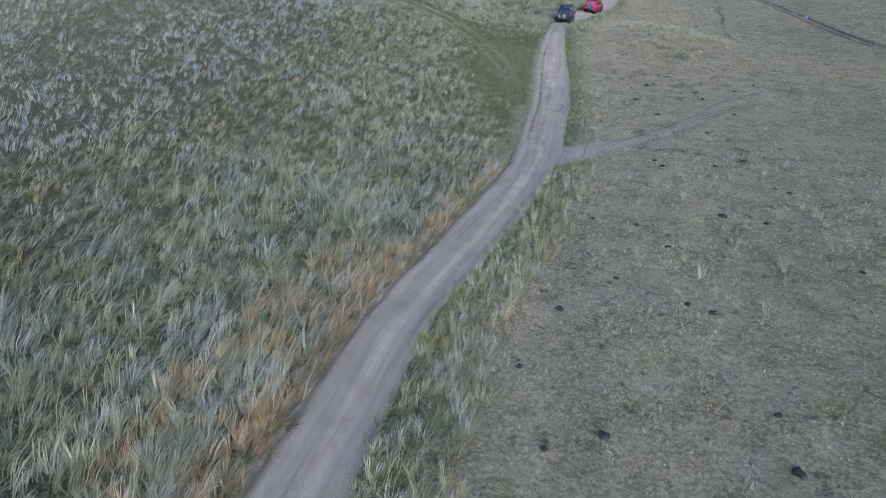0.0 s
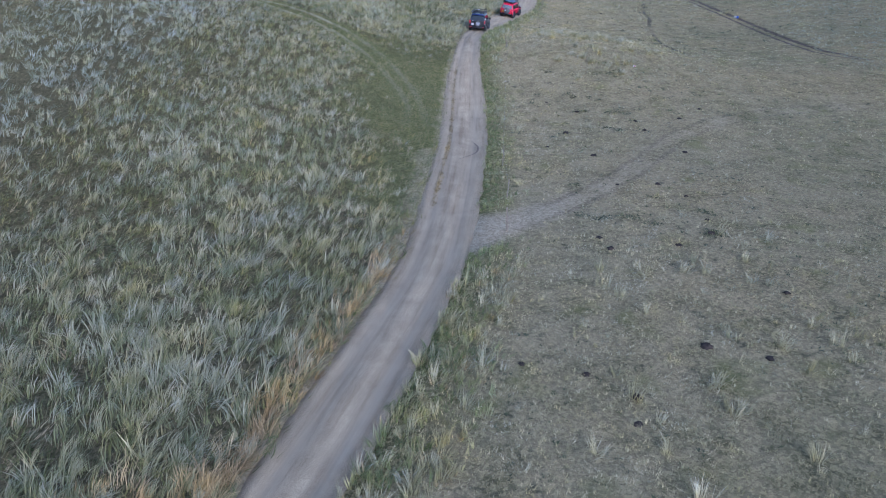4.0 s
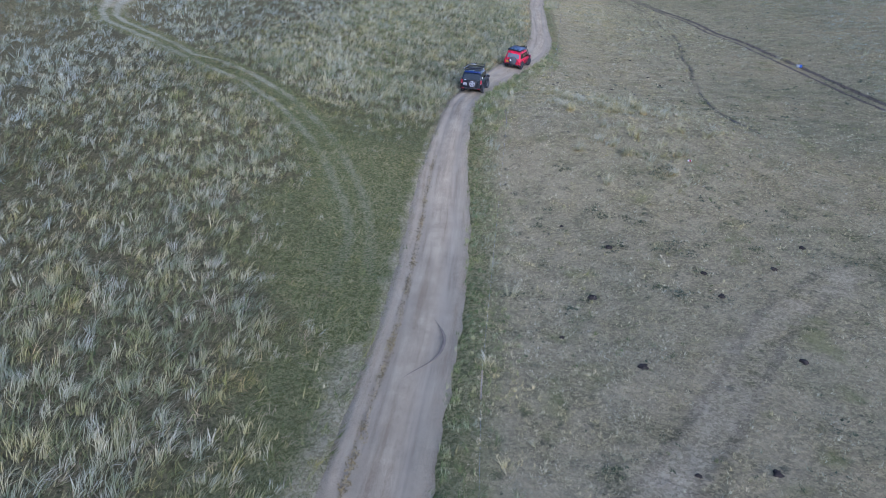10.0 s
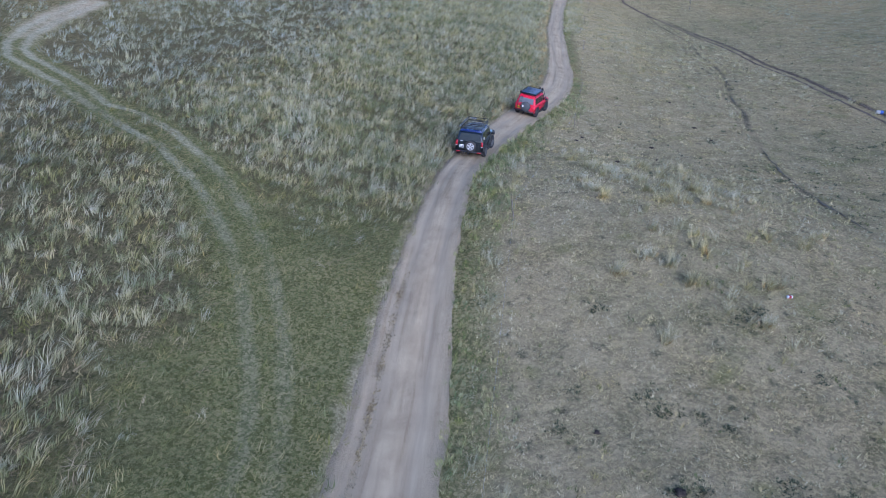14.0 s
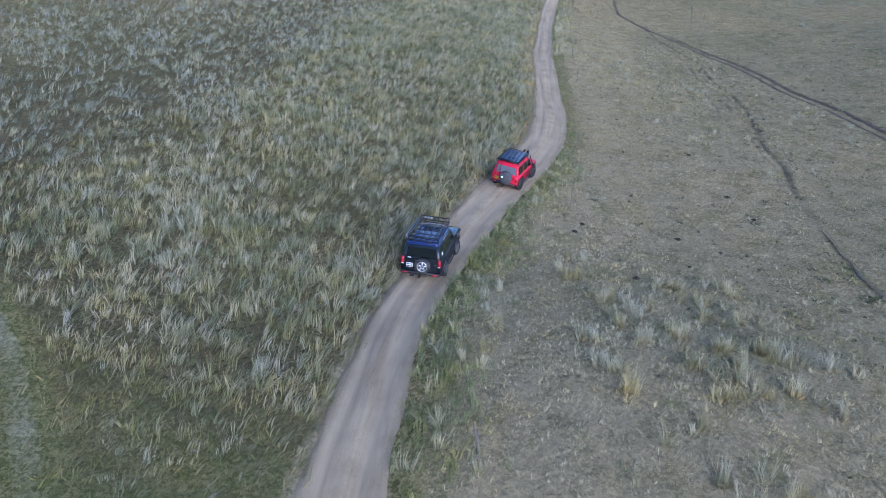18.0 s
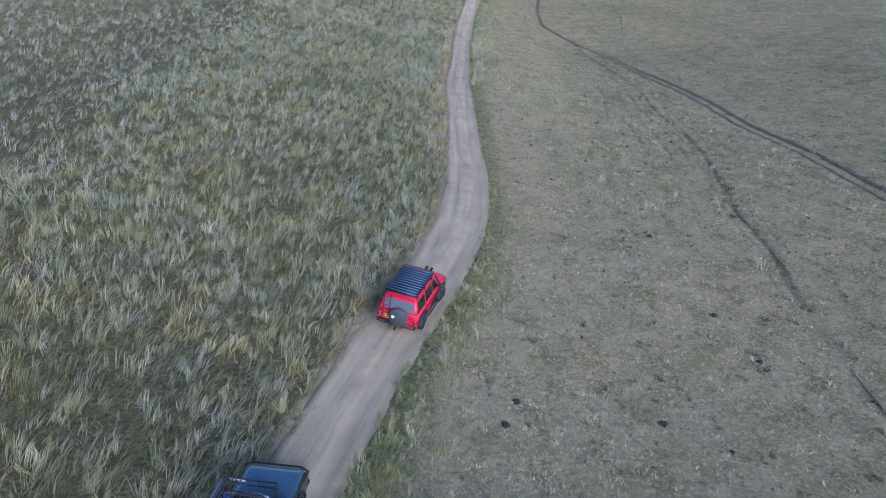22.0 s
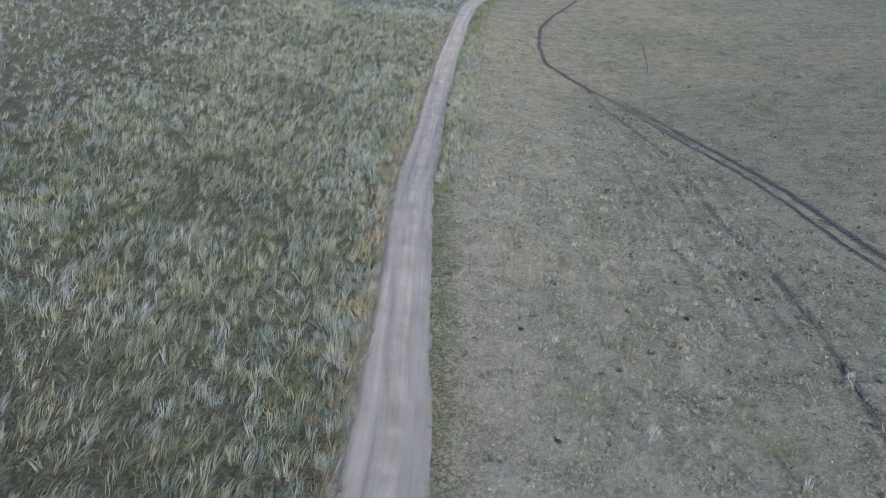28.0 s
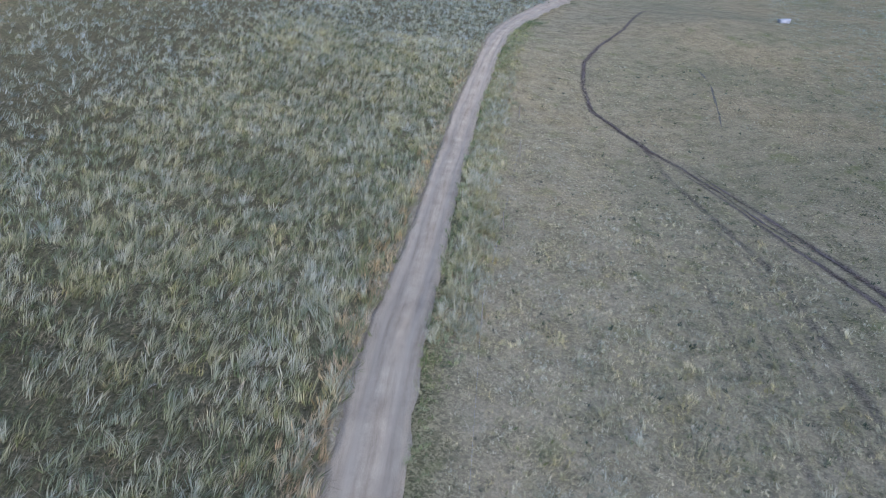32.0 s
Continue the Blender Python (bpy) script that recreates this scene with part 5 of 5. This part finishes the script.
# old wheel marks: ribbons of churned mud laid on the turf
def ribbon(name, line, offsets, width, material, label, seed, fill=0.5, surface=land, ease=1.0, rise=1.0):
    """Strips of mud along a line, each shifted sideways."""
    pts = np.array(line, float)
    run = np.concatenate([[0], np.cumsum(np.hypot(*np.diff(pts, axis=0).T))])
    s = np.arange(0, run[-1], 0.35)
    px, py = [sum(np.interp(s + ease * k, run, pts[:, c]) for k in (-2, -1, 0, 1, 2)) / 5 for c in (0, 1)]
    tx, ty = np.gradient(px), np.gradient(py)
    ln = np.hypot(tx, ty)
    nx, ny = ty / ln, -tx / ln
    across = np.array([-1.0, -0.55, 0.0, 0.55, 1.0])
    lift = rise * np.array([-0.05, 0.02, 0.03, 0.02, -0.05])
    co, faces = [], []
    for j, o in enumerate(offsets):
        wander = np.array([0.22 * noise.noise((0.13 * v, seed + 3 * j, 0)) + 0.10 * noise.noise((0.6 * v, seed + 3 * j, 4)) for v in s])
        wide = np.clip(np.array([fill + 1.3 * noise.noise((0.35 * v, seed + j, 9)) + 0.5 * noise.noise((1.4 * v, seed + j, 2)) for v in s]), 0.0, 1.6) * np.clip(np.minimum(s, s[-1] - s) / 4, 0, 1) * width
        at = (o + wander)[:, None] + wide[:, None] * across
        x, y = px[:, None] + nx[:, None] * at, py[:, None] + ny[:, None] * at
        base = sum(len(c) for c in co)
        co.append(np.stack([x, y, surface(x, y) + lift - 0.01], -1).reshape(-1, 3))
        i = base + np.arange(len(s) * 5).reshape(-1, 5)
        faces.append(np.stack([i[:-1, :-1], i[:-1, 1:], i[1:, 1:], i[1:, :-1]], -1).reshape(-1, 4))
    me = poly_mesh(name, np.concatenate(co), np.concatenate(faces))
    me.materials.append(material)
    return tagged(new(name, me), label, "wheel mark", kind="structure")


ribbon("mud_track", MUD[:11], (0.0,), 0.15, MUDDY, "single dark muddy rut curving over the pasture", 5, 0.3, rise=0.4)
ribbon("mud_track", MUD[8:], (-0.6, 0.6), 0.14, MUDDY, "pair of dark muddy wheel ruts across the pasture", 1, 0.3, rise=0.4)
ribbon("mud_track_branch", MUD_SIDE[6:12], (0.0,), 0.12, OLDMUD, "single dark wheel rut branching over the pasture", 8, 0.15, rise=0.4)
ribbon("mud_track_branch", MUD_SIDE[12:], (0.0,), 0.16, OLDMUD, "dark wheel rut fading out on the grazed turf", 22, 0.3, rise=0.4)
ribbon("mud_track_short", MUD_SHORT, (0.0,), 0.24, OLDMUD, "short dark wheel rut in the pasture", 15, 0.5)
ribbon("mud_track_far", MUD_FAR, (0.0,), 0.2, OLDMUD, "broken dark rut in the far pasture", 33, 0.3)

ribbon("tyre_mark", TYRE, (0.0,), 0.16, SCUFF, "dark curved tyre scuff on the earth track", 51, 0.6, lambda x, y: relief(x, y) - 0.006, 0.15, 0.15)

# cars on the track
red = red_car()
stand(red, 22.83, 103.17, 60.5)
red.scale = (0.98, 0.96, 0.96)
stand(dark_car(), 16.54, 91.07, 72.3)


# fence posts, dung and litter
def fence_post(seed):
    r = random.Random(seed)
    h, w = 1.28 + r.uniform(-0.06, 0.06), 0.058
    rings = []
    for k in range(6):
        z = -0.25 + (h + 0.2) * k / 5
        q = w / 2 * (1 - 0.12 * k / 5)
        d = 0.012 * math.sin(2.1 * k + seed)
        rings.append([(a * q + d, b * q + r.uniform(-0.004, 0.004), z) for a, b in ((1, 1), (-1, 1), (-1, -1), (1, -1))])
    rings.append([(0.35 * x, 0.35 * y, z + 0.03) for x, y, z in rings[-1]])
    me = bpy.data.meshes.new("fence_post")
    bm = loft(rings)
    for f in bm.faces:
        f.smooth = False
    bmesh.ops.recalc_face_normals(bm, faces=bm.faces)
    bm.to_mesh(me)
    bm.free()
    me.materials.append(POSTWOOD)
    post = tagged(new("fence_post", me), "weathered pale wooden fence post standing in the verge grass", "post", "fence posts along the track")
    for z in (h - 0.12, h - 0.42):
        part("insulator", turned([(0.012, 0.02), (0.02, 0.03), (0.02, 0.055), (0.01, 0.06)], 10, "X", (0, 0, z)), BLACK, post)
    return post


POSTS = [(9.4, 40.1), (10.3, 44.4), (11.2, 50.0), (17.0, 77.4), (25.8, 99.5), (29.1, 110.4), (34.5, 130.1), (37.6, 143.6), (41.0, 154.2), (45.5, 168.3), (47.7, 177.6)]
for k, (x, y) in enumerate(POSTS):
    lean = random.Random(k + 50)
    fence_post(k).matrix_basis = pose(x, y, float(land(x, y)), lean.gauss(0, 3), lean.gauss(-1, 4), lean.uniform(0, 90))


def fence_wire(a, b, up):
    """A strand hanging from post to post."""
    pts = []
    for k in range(9):
        f = k / 8
        x, y = a[0] + (b[0] - a[0]) * f, a[1] + (b[1] - a[1]) * f
        z = (1 - f) * float(land(*a)) + f * float(land(*b)) + up - 0.12 * 4 * f * (1 - f) * math.dist(a, b) / 20
        pts.append((x, y, max(z, float(land(x, y)) + 0.15)))
    me = bpy.data.meshes.new("fence_wire")
    bm = rods([pts], 0.0022, 5)
    bm.to_mesh(me)
    bm.free()
    me.materials.append(ALUMINIUM)
    return tagged(new("fence_wire", me), "thin slack grey wire strung between fence posts", "wire", "wires of the fence")


for a, b in zip(POSTS[:-1], POSTS[1:]):
    fence_wire(a, b, 1.12)


def dung_pile(seed):
    r = random.Random(seed)
    n = 14
    rings = []
    for f, z in ((1.12, -0.03), (1.0, 0.02), (0.8, 0.055), (0.5, 0.075), (0.2, 0.08)):
        rings.append([(0.19 * f * (1 + 0.85 * noise.noise((2.6 * math.cos(2 * math.pi * k / n), 2 * math.sin(2 * math.pi * k / n), seed + f))) * math.cos(2 * math.pi * k / n),
                       0.19 * f * (1 + 0.85 * noise.noise((2.6 * math.cos(2 * math.pi * k / n), 2 * math.sin(2 * math.pi * k / n), seed + 5 + f))) * math.sin(2 * math.pi * k / n),
                       z + r.uniform(-0.008, 0.008)) for k in range(n)])
    me = bpy.data.meshes.new("dung")
    bm = loft(rings)
    bmesh.ops.recalc_face_normals(bm, faces=bm.faces)
    bm.to_mesh(me)
    bm.free()
    me.materials.append(DUNG)
    return me


DUNG_AT = [(9.7, 12.2), (2.9, 13.0), (4.7, 13.6), (10.2, 14.5), (2.6, 16.8), (10.5, 20.5), (4.6, 20.7), (9.7, 21.1), (7.4, 23.2), (18.0, 23.5), (10.5, 26.1), (10.9, 27.3), (16.2, 28.6), (9.7, 28.6), (7.7, 29.4), (14.4, 29.6), (19.2, 32.5), (13.7, 37.4), (19.7, 40.0), (23.7, 50.9), (17.6, 51.3), (15.1, 53.7), (22.9, 55.9), (17.3, 56.7), (26.4, 57.8), (23.0, 57.9), (28.8, 59.5), (19.5, 61.2), (17.7, 63.9), (26.1, 88.9), (27.3, 89.2), (29.6, 90.7), (32.4, 92.9), (30.7, 94.6), (24.9, 95.2), (25.7, 96.5), (37.0, 97.8), (37.1, 101.5), (38.1, 109.9), (35.1, 118.7), (35.8, 125.5), (44.2, 125.7), (48.9, 127.0), (49.4, 129.1), (13.6, 38.7), (20.2, 43.4), (19.1, 38.4), (16.9, 37.3), (19.5, 45.6), (17.1, 45.7)]
shapes = [dung_pile(k) for k in range(4)]
for k, (x, y) in enumerate(DUNG_AT):
    r = random.Random(k)
    pile = tagged(new("dung", shapes[k % 4]), "dark dried cattle dung lying on the short turf", "dung", "dung on the pasture")
    q = r.uniform(0.45, 0.95)
    pile.matrix_basis = pose(x, y, float(land(x, y)) + 0.03, 0, 0, r.uniform(0, 360)) @ Matrix.Diagonal((q, q * r.uniform(0.7, 1.1), q, 1))


def plastic_drum():
    drum = new("plastic_drum")
    part("barrel", turned([(0.2, -0.38), (0.22, -0.36), (0.23, -0.2), (0.218, -0.15), (0.23, -0.1), (0.23, 0.02)], 24), DULL, drum)
    part("barrel_end", turned([(0.232, 0.02), (0.232, 0.2), (0.22, 0.36), (0.2, 0.38)], 24), BLUE, drum, "blue end of the drum")
    return tagged(drum, "white and blue plastic drum lying in the wheel rut", "drum")


plastic_drum().matrix_basis = pose(57.2, 105.9, float(land(57.2, 105.9)) + 0.18, 0, 0, -20) @ Matrix.Scale(0.8, 4)


def water_trough():
    trough = new("water_trough")
    bm = bmesh.new()
    outer = [(-1.0, -0.4), (1.0, -0.4), (1.0, 0.4), (-1.0, 0.4)]
    rings = [[(x * f, y * g, z) for x, y in outer] for f, g, z in ((0.92, 0.85, 0), (1, 1, 0.75), (0.95, 0.88, 0.75), (0.88, 0.75, 0.2))]
    bm.free()
    part("tank", soften(loft(rings), 0.02), DULL, trough)
    part("water", box((0, 0, 0.55, 1.8, 0.62, 0.02), bevel=0), GLASS, trough)
    return tagged(trough, "long whitish water trough standing on the pasture", "trough")


water_trough().matrix_basis = pose(99.7, 217, float(land(99.7, 217)) - 0.03, 0, 0, 15)


def plank(length, seed):
    bm = box((0, 0, 0.02, length, 0.08, 0.03), bevel=0.006)
    me = bpy.data.meshes.new("plank")
    bm.to_mesh(me)
    bm.free()
    me.materials.append(POSTWOOD)
    return tagged(new("plank", me), "short pale weathered board lying on the turf", "board", "boards on the turf")


for x, length, turn in ((31.85, 0.28, 4), (32.2, 0.24, -3)):
    plank(length, 0).matrix_basis = pose(x, 107.3, float(land(x, 107.3)) + 0.06, 0, 0, turn)


def drink_carton():
    carton = new("drink_carton")
    part("pack", box((0, 0, 0.06, 0.24, 0.11, 0.10), bevel=0.008), WHITE, carton)
    part("band", box((0, 0, 0.062, 0.12, 0.116, 0.106), bevel=0.004), REDLENS, carton, "red band round the carton")
    return tagged(carton, "crushed white and red carton lying on the turf", "litter")


drink_carton().matrix_basis = pose(27.4, 69.9, float(land(27.4, 69.9)) + 0.03, 0, 6, 10)
